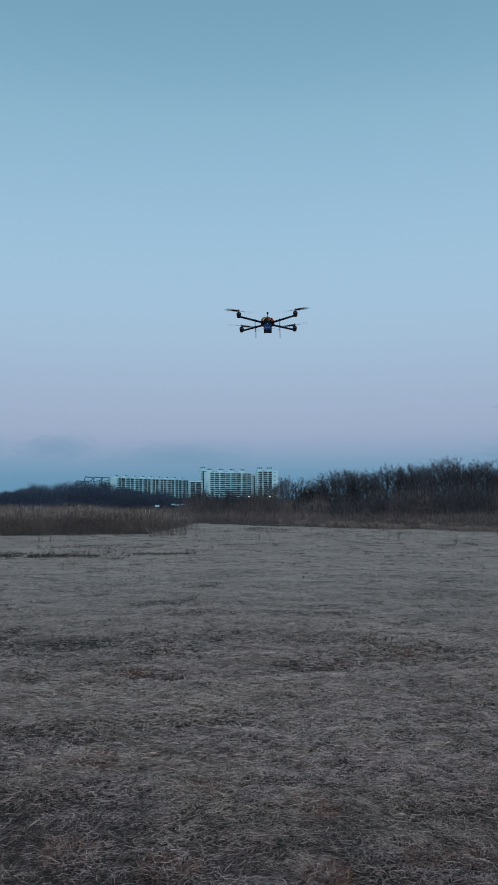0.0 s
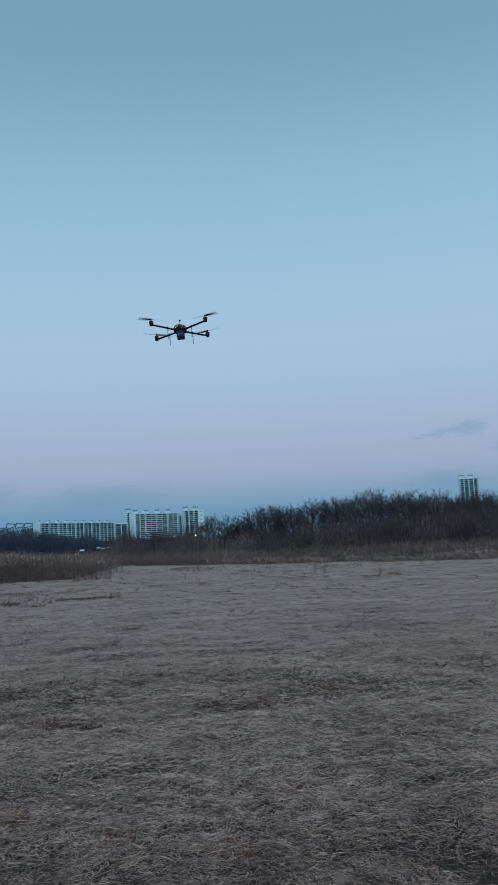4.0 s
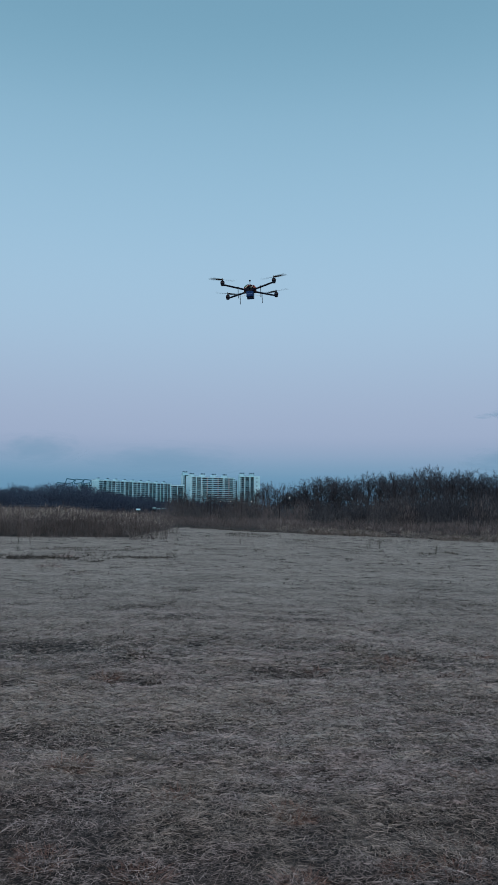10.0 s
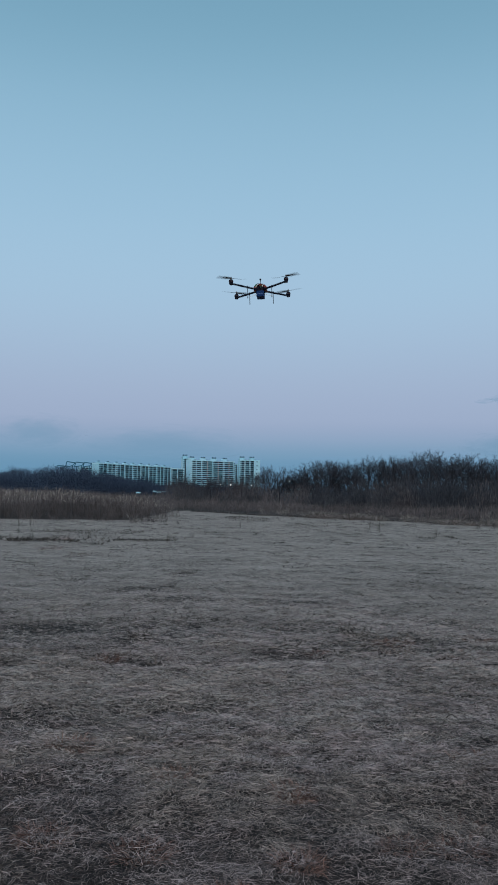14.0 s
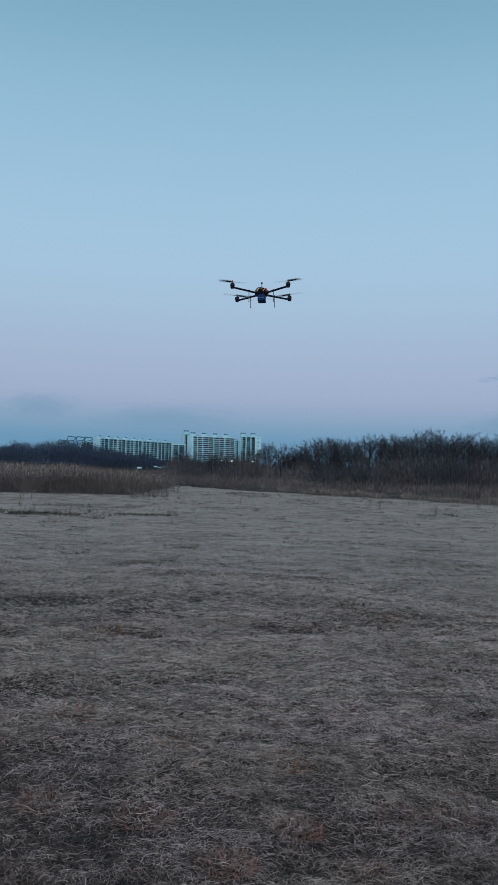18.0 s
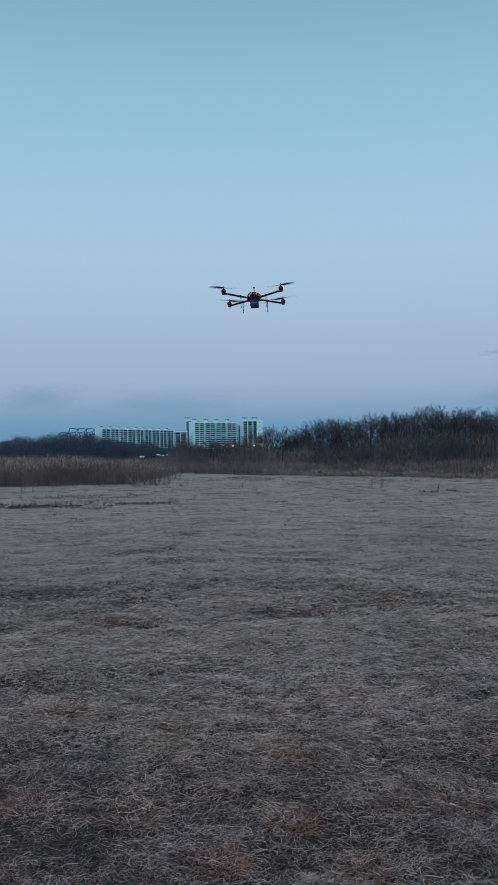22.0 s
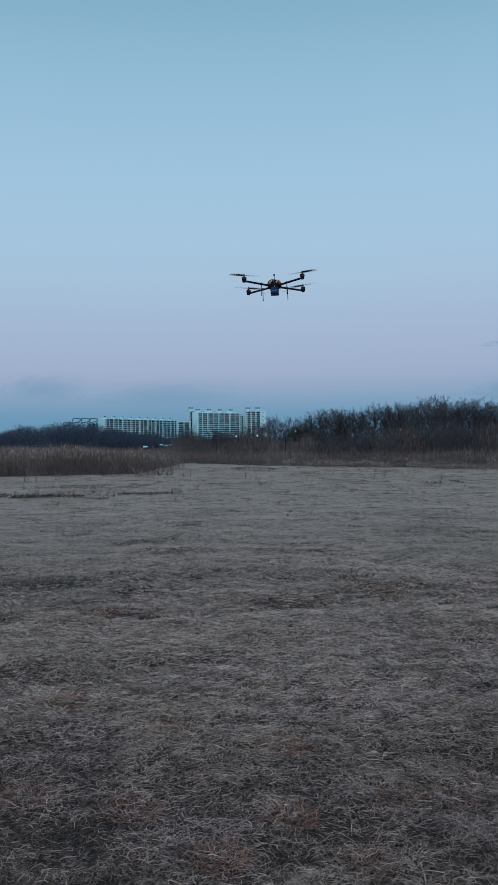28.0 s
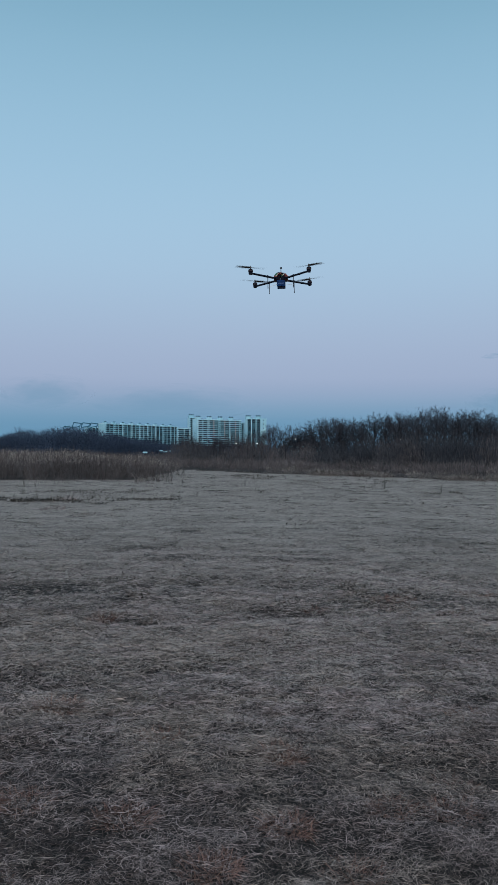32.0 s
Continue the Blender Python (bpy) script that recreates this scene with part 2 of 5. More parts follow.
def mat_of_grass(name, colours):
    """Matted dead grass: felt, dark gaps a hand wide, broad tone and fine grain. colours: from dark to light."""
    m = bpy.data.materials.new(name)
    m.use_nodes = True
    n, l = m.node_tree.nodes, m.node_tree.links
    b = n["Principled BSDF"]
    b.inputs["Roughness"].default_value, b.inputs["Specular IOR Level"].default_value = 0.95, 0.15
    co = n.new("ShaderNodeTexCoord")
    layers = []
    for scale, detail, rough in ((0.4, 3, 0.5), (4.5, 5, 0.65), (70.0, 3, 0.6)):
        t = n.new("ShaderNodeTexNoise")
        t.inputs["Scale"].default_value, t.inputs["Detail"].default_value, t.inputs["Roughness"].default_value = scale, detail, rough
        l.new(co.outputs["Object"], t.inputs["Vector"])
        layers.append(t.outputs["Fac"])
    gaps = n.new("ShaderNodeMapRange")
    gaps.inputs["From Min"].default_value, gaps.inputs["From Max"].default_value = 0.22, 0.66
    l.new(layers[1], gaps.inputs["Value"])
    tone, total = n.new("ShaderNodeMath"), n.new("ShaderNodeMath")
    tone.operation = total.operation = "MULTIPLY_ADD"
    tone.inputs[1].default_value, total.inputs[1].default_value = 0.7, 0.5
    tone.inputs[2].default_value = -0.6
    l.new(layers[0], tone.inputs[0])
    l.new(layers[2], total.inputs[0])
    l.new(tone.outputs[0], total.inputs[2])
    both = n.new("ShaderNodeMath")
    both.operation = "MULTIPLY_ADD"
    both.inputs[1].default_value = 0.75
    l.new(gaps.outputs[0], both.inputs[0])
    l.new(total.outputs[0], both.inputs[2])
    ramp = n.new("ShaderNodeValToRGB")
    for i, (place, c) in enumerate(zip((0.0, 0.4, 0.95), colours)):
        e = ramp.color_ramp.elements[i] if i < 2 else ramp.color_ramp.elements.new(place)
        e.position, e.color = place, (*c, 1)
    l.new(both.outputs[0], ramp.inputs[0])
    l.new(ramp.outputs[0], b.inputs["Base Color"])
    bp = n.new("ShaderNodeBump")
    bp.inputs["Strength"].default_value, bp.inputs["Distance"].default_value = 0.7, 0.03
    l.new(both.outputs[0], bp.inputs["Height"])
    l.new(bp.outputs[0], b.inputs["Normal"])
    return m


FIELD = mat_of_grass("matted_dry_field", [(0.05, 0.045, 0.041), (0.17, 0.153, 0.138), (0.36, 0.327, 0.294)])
# darker mat whose tone includes the shade between straw blades
DARK_FIELD = mat_of_grass("dark_dry_field", [(0.02, 0.017, 0.016), (0.07, 0.06, 0.054), (0.2, 0.172, 0.156)])


# ---------------------------------------------------------------- mesh helpers
def part(name, bm, mat, parent=None, label=""):
    """Links a bmesh as one mesh object, under a thing or a part."""
    me = bpy.data.meshes.new(name)
    bm.to_mesh(me)
    bm.free()
    me.materials.append(mat)
    return tagged(place_mesh(name, me, parent), label=label)


def place_mesh(name, me, parent=None, m=None):
    ob = new(name, me)
    if parent:
        ob.parent = parent
    if m is not None:
        ob.matrix_basis = m
    return ob


def raw_mesh(name, verts, faces, mat):
    """A mesh straight from arrays of points (n, 3) and of faces (k, 3 or 4)."""
    verts, faces = np.asarray(verts, np.float32), np.asarray(faces, np.int32)
    me = bpy.data.meshes.new(name)
    me.vertices.add(len(verts))
    me.vertices.foreach_set("co", verts.ravel())
    k = faces.shape[1]
    me.loops.add(faces.size)
    me.loops.foreach_set("vertex_index", faces.ravel())
    me.polygons.add(len(faces))
    me.polygons.foreach_set("loop_start", np.arange(len(faces), dtype=np.int32) * k)
    me.polygons.foreach_set("loop_total", np.full(len(faces), k, np.int32))
    me.update()
    me.validate()
    me.materials.append(mat)
    return me


def box(bm, x0, x1, y0, y1, z0, z1, bevel=0.0, m=None):
    g = bmesh.ops.create_cube(bm, size=1.0)["verts"]
    bmesh.ops.scale(bm, vec=(x1 - x0, y1 - y0, z1 - z0), verts=g)
    bmesh.ops.translate(bm, vec=((x0 + x1) / 2, (y0 + y1) / 2, (z0 + z1) / 2), verts=g)
    if m is not None:
        bmesh.ops.transform(bm, matrix=m, verts=g)
    if bevel:
        edges = list({e for v in g for e in v.link_edges})
        bmesh.ops.bevel(bm, geom=edges, offset=bevel, segments=2, affect="EDGES", profile=0.6)
    return bm


def tube(bm, a, b, r0, r1=None, sides=10):
    a, b = Vector(a), Vector(b)
    m = Matrix.Translation((a + b) / 2) @ (b - a).to_track_quat("Z", "Y").to_matrix().to_4x4()
    bmesh.ops.create_cone(bm, cap_ends=True, segments=sides, radius1=r0, radius2=r0 if r1 is None else r1, depth=(b - a).length, matrix=m)
    return bm


rng = np.random.default_rng(11)
GRID = rng.random((256, 256))


def soft_noise(x, y, size):
    """Smooth noise from 0 to 1 with lumps of about that size in metres."""
    u, v = np.asarray(x) / size + 71.3, np.asarray(y) / size + 38.9
    i, j = np.floor(u).astype(int), np.floor(v).astype(int)
    a, b = u - i, v - j
    a, b = a * a * (3 - 2 * a), b * b * (3 - 2 * b)
    g = lambda p, q: GRID[p % 256, q % 256]
    return (g(i, j) * (1 - a) + g(i + 1, j) * a) * (1 - b) + (g(i, j + 1) * (1 - a) + g(i + 1, j + 1) * a) * b


# where the sward is thin, worn and russet: x, y, half-width, half-depth, strength
WORN = [
    (-2.1, 10.1, 1.5, 0.85, 0.95), (-0.9, 10.4, 0.8, 0.4, 0.75), (1.9, 9.3, 1.4, 0.75, 0.6), (3.3, 10.6, 1.2, 0.6, 0.4), (-1.35, 4.6, 0.45, 0.6, 1.0), (-0.3, 6.5, 0.6, 0.22, 0.5),
    (-1.5, 6.1, 0.5, 0.3, 0.8), (-0.95, 3.6, 0.65, 0.6, 0.95), (-1.3, 3.9, 0.5, 0.6, 1.0), (0.6, 3.3, 0.6, 0.3, 0.55), (-0.1, 3.25, 0.5, 0.22, 0.45), (-1.65, 5.6, 0.5, 0.6, 0.8), (0.4, 8.7, 0.5, 0.3, 0.6), (1.3, 4.4, 0.6, 0.3, 0.6), (-0.2, 3.9, 0.9, 0.25, 0.6),
    (-3.6, 12.5, 1.3, 0.6, 0.6), (-1.1, 8.3, 0.6, 0.25, 0.5), (2.9, 12.5, 1.2, 0.5, 0.4), (0.6, 5.2, 0.5, 0.2, 0.5),
    (-7.5, 29.0, 1.6, 1.2, 0.5), (-3.2, 29.5, 1.2, 0.8, 0.4), (7.5, 40.0, 3.0, 1.5, 0.4),
    (-1.17, 9.5, 0.16, 0.14, 0.9), (-1.27, 8.45, 0.2, 0.15, 0.9), (-1.5, 7.95, 0.22, 0.14, 0.9), (-0.86, 8.15, 0.16, 0.12, 0.8), (1.5, 9.0, 0.25, 0.15, 0.8), (0.63, 8.8, 0.2, 0.15, 0.7),
    (1.21, 10.5, 0.14, 0.14, 0.8), (-1.26, 17.4, 0.3, 0.3, 0.9), (-1.99, 13.9, 0.35, 0.3, 0.7), (-0.36, 4.9, 0.3, 0.12, 0.7), (0.14, 3.95, 0.25, 0.1, 0.6), (-0.68, 5.2, 0.2, 0.1, 0.7), (-1.13, 4.7, 0.25, 0.35, 0.8),
]


def worn(x, y):
    w = np.zeros(np.shape(x))
    for px, py, rx, ry, s in WORN:
        w = np.maximum(w, s * np.exp(-(((x - px) / rx) ** 2 + ((y - py) / ry) ** 2)))
    return w


def lie(x, y):
    """The height of the ground."""
    near = np.clip((140 - np.hypot(x, y)) / 60, 0, 1)
    h = 0.06 * (soft_noise(x, y, 1.3) - 0.5) + 0.05 * (soft_noise(x, y, 0.5) - 0.5) + 0.02 * (soft_noise(x, y, 0.2) - 0.5) + 0.10 * (soft_noise(x, y, 6.0) - 0.5)
    return near * h * np.interp(np.hypot(x, y), [9, 20], [1.0, 0.6]) - 0.02 * worn(x, y)


def field_edge(x):
    """How far off the mown field ends."""
    return np.interp(x, [-70, -6.7, -6.5, 0, 9, 12, 16, 20, 60], [48, 48, 79, 68, 57.0, 51.8, 47.8, 46, 43])


# ---------------------------------------------------------------- the ground
def steps(near, far, fine, grow):
    out, s = [near], fine
    while out[-1] < far:
        out.append(out[-1] + s)
        s *= grow
    return out


def build_ground():
    side = [v for v in steps(0, 4000, 0.12, 1.065)]
    xs = np.array([-v for v in side[:0:-1]] + side)
    ys = np.array([-v for v in steps(0, 600, 0.6, 1.25)[:0:-1]] + [0, 1, 2, 2.6] + steps(3, 4500, 0.09, 1.025))
    x, y = np.meshgrid(xs, ys)
    z = lie(x, y) - 0.04 * np.clip((np.hypot(x, y) - 6) / 8, 0, 1)
    k = np.arange(x.size).reshape(x.shape)
    faces = np.stack([k[:-1, :-1], k[:-1, 1:], k[1:, 1:], k[1:, :-1]], -1).reshape(-1, 4)
    me = raw_mesh("ground", np.stack([x, y, z], -1).reshape(-1, 3), faces, SHADED_SOIL)
    me.polygons.foreach_set("use_smooth", np.ones(len(faces), bool))
    # near-black soil holds the shade under the near blades and the brush; elsewhere the sheet itself is the matted
    # grass
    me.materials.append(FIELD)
    me.materials.append(DARK_FIELD)
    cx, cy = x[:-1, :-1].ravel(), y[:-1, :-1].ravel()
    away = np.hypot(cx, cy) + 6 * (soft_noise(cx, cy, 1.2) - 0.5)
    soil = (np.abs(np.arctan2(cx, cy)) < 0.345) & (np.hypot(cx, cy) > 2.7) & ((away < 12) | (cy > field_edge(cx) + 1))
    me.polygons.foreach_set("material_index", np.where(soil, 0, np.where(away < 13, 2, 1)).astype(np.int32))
    tagged(new("ground", me), "wide flat field of matted dry winter grass", "ground", kind="structure")


build_ground()


# ---------------------------------------------------------------- blades, stems and reeds
def ribbons(name, x, y, z, length, width, lean, turn, bend, mat, joints=2, curl=None, twist=0.35):
    """Thin curved blades as one mesh. lean: degrees up from the ground at the root; bend: degrees by which the tip sinks."""
    n = len(x)
    up, t = np.radians(lean), np.radians(turn)
    face = t + np.pi / 2 + rng.normal(0, 0.5, n)
    side = np.stack([np.cos(face), np.sin(face), rng.normal(0, twist, n)], -1) * (width / 2)[:, None]
    at = np.stack([x, y, z], -1)
    rings = [at - side, at + side]
    for k in range(1, joints + 1):
        a = up - np.radians(bend) * (k - 0.5) / joints
        if curl is not None and k > 1:
            t = t + curl / joints
        at = at + np.stack([np.cos(t) * np.cos(a), np.sin(t) * np.cos(a), np.sin(a)], -1) * (length / joints)[:, None]
        if k < joints:
            w = 1 - 0.35 * k / joints
            rings += [at - side * w, at + side * w]
    rings.append(at)
    per = len(rings)
    verts = np.stack(rings, 1).reshape(-1, 3)
    tris = []
    for k in range(joints - 1):
        a = 2 * k
        tris += [(a, a + 1, a + 3), (a, a + 3, a + 2)]
    tris.append((per - 3, per - 2, per - 1))
    faces = (np.arange(n)[:, None, None] * per + np.array(tris)[None]).reshape(-1, 3)
    return raw_mesh(name, verts, faces, mat)


def fan(count, near, far, half_angle, power=1.0, round_about=False):
    """Random places in the sector that lies ahead, or in the rest of the circle."""
    r = np.sqrt(rng.random(count) * (far**2 - near**2) + near**2) if power == 1 else near * (far / near) ** rng.random(count)
    a = rng.uniform(-half_angle, half_angle, count)
    if round_about:
        a = rng.uniform(half_angle, 2 * math.pi - half_angle, count)
    return r * np.sin(a), r * np.cos(a)


def sward(name, count, near, far, half, mat, kind, joints, label, fade_in=0.0, fade_out=0.0, round_about=False, tint=0):
    """Matted blades, fewer and larger farther off. kind: straw, bleached, russet, felt or thatch; faded over metres at both ends.
    tint: 1 or -1 keeps to the olive or to the grey patches of the field."""
    x, y = fan(count, near, far, half, 1 if round_about else 2, round_about)
    r = np.hypot(x, y)
    w = worn(x, y)
    lump = 0.25 * soft_noise(x, y, 0.8) + 0.35 * soft_noise(x, y, 0.26) + 0.40 * soft_noise(x, y, 0.10 + 0.004 * r)
    mound = 0.5 * soft_noise(x, y, 0.21) + 0.5 * soft_noise(x, y, 0.085)
    if kind in ("thatch", "felt"):
        chance = (1.2 - lump) * (1 - 0.8 * w if kind == "felt" else 1)
    elif kind == "russet":
        chance = np.clip(0.08 + 0.95 * w + 1.6 * (0.46 - lump), 0.03, 1)
    elif kind == "straw":
        chance = np.clip(0.68 + 0.75 * (lump - 0.47), 0.3, 1) * np.clip(0.3 + 1.4 * mound, 0.3, 1.3) * (1 - np.interp(r, [5, 8], [0.7, 0.88]) * w) * np.interp(r, [3, 4.2, 6, 9], [0.41, 0.57, 1.06, 1.38])
    else:
        chance = np.clip((lump - np.interp(r, [12, 25], [0.27, 0.2])) * 6, 0.2, 1) * (1 - 0.85 * w)
    if fade_in:
        chance = chance * np.clip((r - near) / fade_in, 0, 1)
    if fade_out:
        chance = chance * np.clip((far - r) / fade_out, 0, 1)
    if tint:
        patch = 0.6 * soft_noise(x, y, 0.75) + 0.4 * soft_noise(x, y, 0.22) + rng.normal(0, 0.05, count)
        chance = chance * (tint * (patch - 0.58) > 0)
    keep = (rng.random(count) < chance) & (y < field_edge(x) + np.where(x > -6.5, 3.0, 1.2))
    x, y, r, lump, mound = x[keep], y[keep], r[keep], lump[keep], mound[keep]
    n = len(x)
    z = lie(x, y) + rng.uniform(-0.008, 0.022, n) + 0.05 * np.clip(lump - 0.4, 0, 1)
    if kind == "straw":
        z = z + np.interp(r, [8, 14], [0.06, 0.02]) * np.clip(mound - 0.35, 0, 1)
    lean = np.abs(rng.normal(0, 1, n)) * np.interp(r, [4, 20], [8, 5]) + (rng.random(n) < np.interp(r, [6, 14], [0.02, 0.004])) * rng.uniform(10, 40, n)
    sweep = 400 * soft_noise(x, y, 1.3) + rng.normal(0, 75, n)
    long = {"straw": np.interp(r, [3, 6, 9], [0.052, 0.060, 0.060]), "bleached": np.interp(r, [8, 20], [0.05, 0.036]), "russet": 0.05, "thatch": 0.045, "felt": np.interp(r, [8, 20], [0.05, 0.036])}[kind]
    length = long * (r / 4) ** 0.2 * rng.uniform(0.45, 1.5, n)
    thick = np.maximum(r, 9) * 1.6 if round_about else r
    width = {"straw": np.interp(r, [3, 4.6, 6, 9, 13], [0.00057, 0.00058, 0.0007, 0.00077, 0.00066]), "bleached": 0.00042, "russet": 0.0006, "thatch": 0.0006, "felt": 0.0009}[kind] * thick * rng.uniform(0.6, 1.35, n)
    droop = rng.uniform(-10, 50, n) * np.interp(r, [8, 18], [1.0, 0.4])
    me = ribbons(name, x, y, z, length, width, lean, sweep, droop, mat, joints, rng.normal(0, 1.3, n), np.interp(r, [6, 16], [0.35, 0.1]))
    tagged(new(name, me), label, "grass", kind="stuff")


LAWN = "pale matted dry grass blades lying on the field"
GREY = "bleached grey-green grass lying flat on the field"
RUST = "russet dead grass blades among the pale straw"
MAT = "dull grey thatch of short dead blades under the straw"
sward("thatch", 20000, 2.6, 9, 0.36, DARK_THATCH, "thatch", 1, MAT)
sward("thatch", 40000, 9, 20, 0.37, DARK_THATCH, "thatch", 1, MAT)
sward("thatch_felt", 300000, 4.4, 80, 0.40, FELT, "felt", 1, MAT, 4)
OLD = "yellowish olive dry grass lying in patches on the field"
sward("dry_grass", 275000, 2.6, 6, 0.36, STRAW, "straw", 3, LAWN, 0, 0.6, tint=-1)
sward("olive_grass", 275000, 2.6, 6, 0.36, OLIVE, "straw", 3, OLD, 0, 0.6, tint=1)
sward("dry_grass", 235000, 5.2, 19, 0.36, STRAW, "straw", 2, LAWN, 0.6, 12, tint=-1)
sward("olive_grass", 235000, 5.2, 19, 0.36, OLIVE, "straw", 2, OLD, 0.6, 12, tint=1)
sward("dead_grass", 170000, 2.6, 9, 0.36, RUSSET, "russet", 2, RUST)
sward("thatch", 42000, 8, 40, 0.37, DARK_THATCH, "russet", 1, MAT)
sward("bleached_grass", 520000, 4.4, 28, 0.37, BLEACHED, "bleached", 1, GREY, 3.2, 6)
sward("dead_grass", 46000, 8, 24, 0.37, RUSSET, "russet", 1, RUST)
sward("bleached_grass", 330000, 21, 80, 0.42, BLEACHED, "bleached", 1, GREY, 6)
sward("dead_grass", 18000, 24, 80, 0.42, RUSSET, "russet", 1, RUST)
# the field goes on beside and behind the viewer
sward("dry_grass", 16000, 0.02, 2.6, 0.0, STRAW, "straw", 1, LAWN, round_about=True)
sward("dry_grass", 60000, 2.6, 14, 0.36, STRAW, "straw", 1, LAWN, round_about=True)
sward("thatch_felt", 40000, 0.02, 40, 0.0, FELT, "felt", 1, MAT, round_about=True)
sward("bleached_grass", 70000, 12, 75, 0.4, BLEACHED, "bleached", 1, GREY, round_about=True)


def rooted(name, me, x, y, label, category, group):
    """A plant on the ground at x, y whose many blades are one part."""
    base = new(name)
    base.location = (x, y, float(lie(np.array([x]), np.array([y]))[0]) - 0.01)
    tagged(place_mesh("foliage", me, base), kind="stuff")
    return tagged(base, label, category, group=group)


def tussock(x, y, radius, height, count, mat, label, category="grass tuft", name="grass_tuft", leaf=0.0):
    """A tuft of upright and arching blades round one root."""
    a, r = rng.uniform(0, 360, count), radius * np.sqrt(rng.random(count))
    px, py = r * np.cos(np.radians(a)), r * np.sin(np.radians(a))
    me = ribbons("blades", px, py, np.full(count, 0.01), height * rng.uniform(0.5, 1.15, count), np.full(count, leaf or 0.0032 + 0.00022 * y),
                 np.clip(rng.normal(30 if leaf else 34, 20, count), 3, 80), a + rng.normal(0, 40, count), rng.uniform(10, 80, count), mat, 3)
    return rooted(name, me, x, y, label, category, "%ss on the field" % category)


for x, y, r, h, c, m in [
    (0.26, 4.65, 0.1, 0.095, 494, RUSTY), (-1.07, 5.5, 0.13, 0.105, 494, RUSTY), (-0.38, 4.95, 0.1, 0.095, 342, RUSTY), (0.26, 3.87, 0.11, 0.072, 380, RUSTY), (-0.44, 3.92, 0.13, 0.072, 380, RUSTY),
    (0.5, 3.5, 0.12, 0.064, 380, RUSTY), (-0.06, 3.48, 0.12, 0.064, 380, RUSTY), (1.39, 5.28, 0.14, 0.068, 361, RUSTY), (0.72, 4.02, 0.1, 0.064, 285, RUSTY), (0.98, 4, 0.12, 0.064, 304, RUSTY),
    (-0.9, 4.1, 0.14, 0.064, 418, RUSTY), (-1.3, 8.4, 0.14, 0.104, 304, RUSTY), (-1.16, 9.6, 0.16, 0.12, 170, WEED),
    (0.43, 9.27, 0.15, 0.10, 150, WEED), (-1.14, 17.36, 0.32, 0.08, 240, WEED), (1.62, 9.6, 0.24, 0.072, 342, RUSTY),
    (0.88, 9.1, 0.22, 0.10, 170, WEED), (1.19, 10.18, 0.13, 0.1, 120, WEED), (0.55, 6.03, 0.07, 0.12, 60, STRAW),
    (-0.9, 8.1, 0.12, 0.1, 110, WEED), (-3.1, 15.5, 0.3, 0.07, 180, WEED), (-5.4, 24.0, 0.35, 0.2, 160, STRAW),
    (2.6, 9.9, 0.24, 0.064, 266, RUSTY), (-0.92, 3.4, 0.14, 0.056, 228, RUSTY), (1.05, 4.35, 0.12, 0.064, 190, RUSTY), (-1.95, 13.9, 0.3, 0.07, 180, WEED),
]:
    tussock(x, y, r, h, c, m, {"rusty_tuft_blades": "reddish-brown tuft of dead grass in the matted field",
                               "dark_weed_leaves": "dark clump of withered weeds in the matted field",
                               "dry_straw_blades": "pale upright tuft of straw in the matted field"}[m.name])


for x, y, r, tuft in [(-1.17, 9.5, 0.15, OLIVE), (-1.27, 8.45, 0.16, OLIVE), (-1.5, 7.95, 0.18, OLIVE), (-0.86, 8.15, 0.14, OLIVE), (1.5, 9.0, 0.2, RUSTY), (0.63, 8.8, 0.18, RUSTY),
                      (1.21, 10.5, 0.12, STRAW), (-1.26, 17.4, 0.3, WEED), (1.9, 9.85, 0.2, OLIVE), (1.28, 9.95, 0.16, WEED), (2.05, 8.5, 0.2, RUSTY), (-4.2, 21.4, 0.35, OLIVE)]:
    tussock(x, y, r, 0.045, 190, DARK_THATCH, "flattened hollow of near-black short blades in the matted field", leaf=0.007 + 0.0004 * y)
    tussock(x + 0.05, y + 0.12, r * 0.9, 0.075 + 0.003 * y, 110, tuft, "%s tuft of dead grass beside a dark hollow" % {"rusty_tuft_blades": "reddish-brown", "dark_weed_leaves": "dark withered"}.get(tuft.name, "yellowish"))


def stand(name, x, y, height, width, mat, label, category, lean=(84, 7), bend=(0, 25), joints=2, z=None):
    """A stand of upright stems as one object."""
    n = len(x)
    z = lie(x, y) - 0.02 if z is None else z
    me = ribbons(name, x, y, z, height, width, np.clip(rng.normal(lean[0], lean[1], n), 20, 90), rng.uniform(0, 360, n), rng.uniform(bend[0], bend[1], n), mat, joints)
    return tagged(new(name, me), label, category, kind="stuff")


def strewn(count, x0, x1, depth0, depth1, power=1.0):
    """Random places behind the edge of the field, from depth0 to depth1 past it."""
    x = rng.uniform(x0, x1, count)
    return x, np.where(x < -6.5, 76, field_edge(x)) + depth0 + (depth1 - depth0) * rng.random(count) ** power


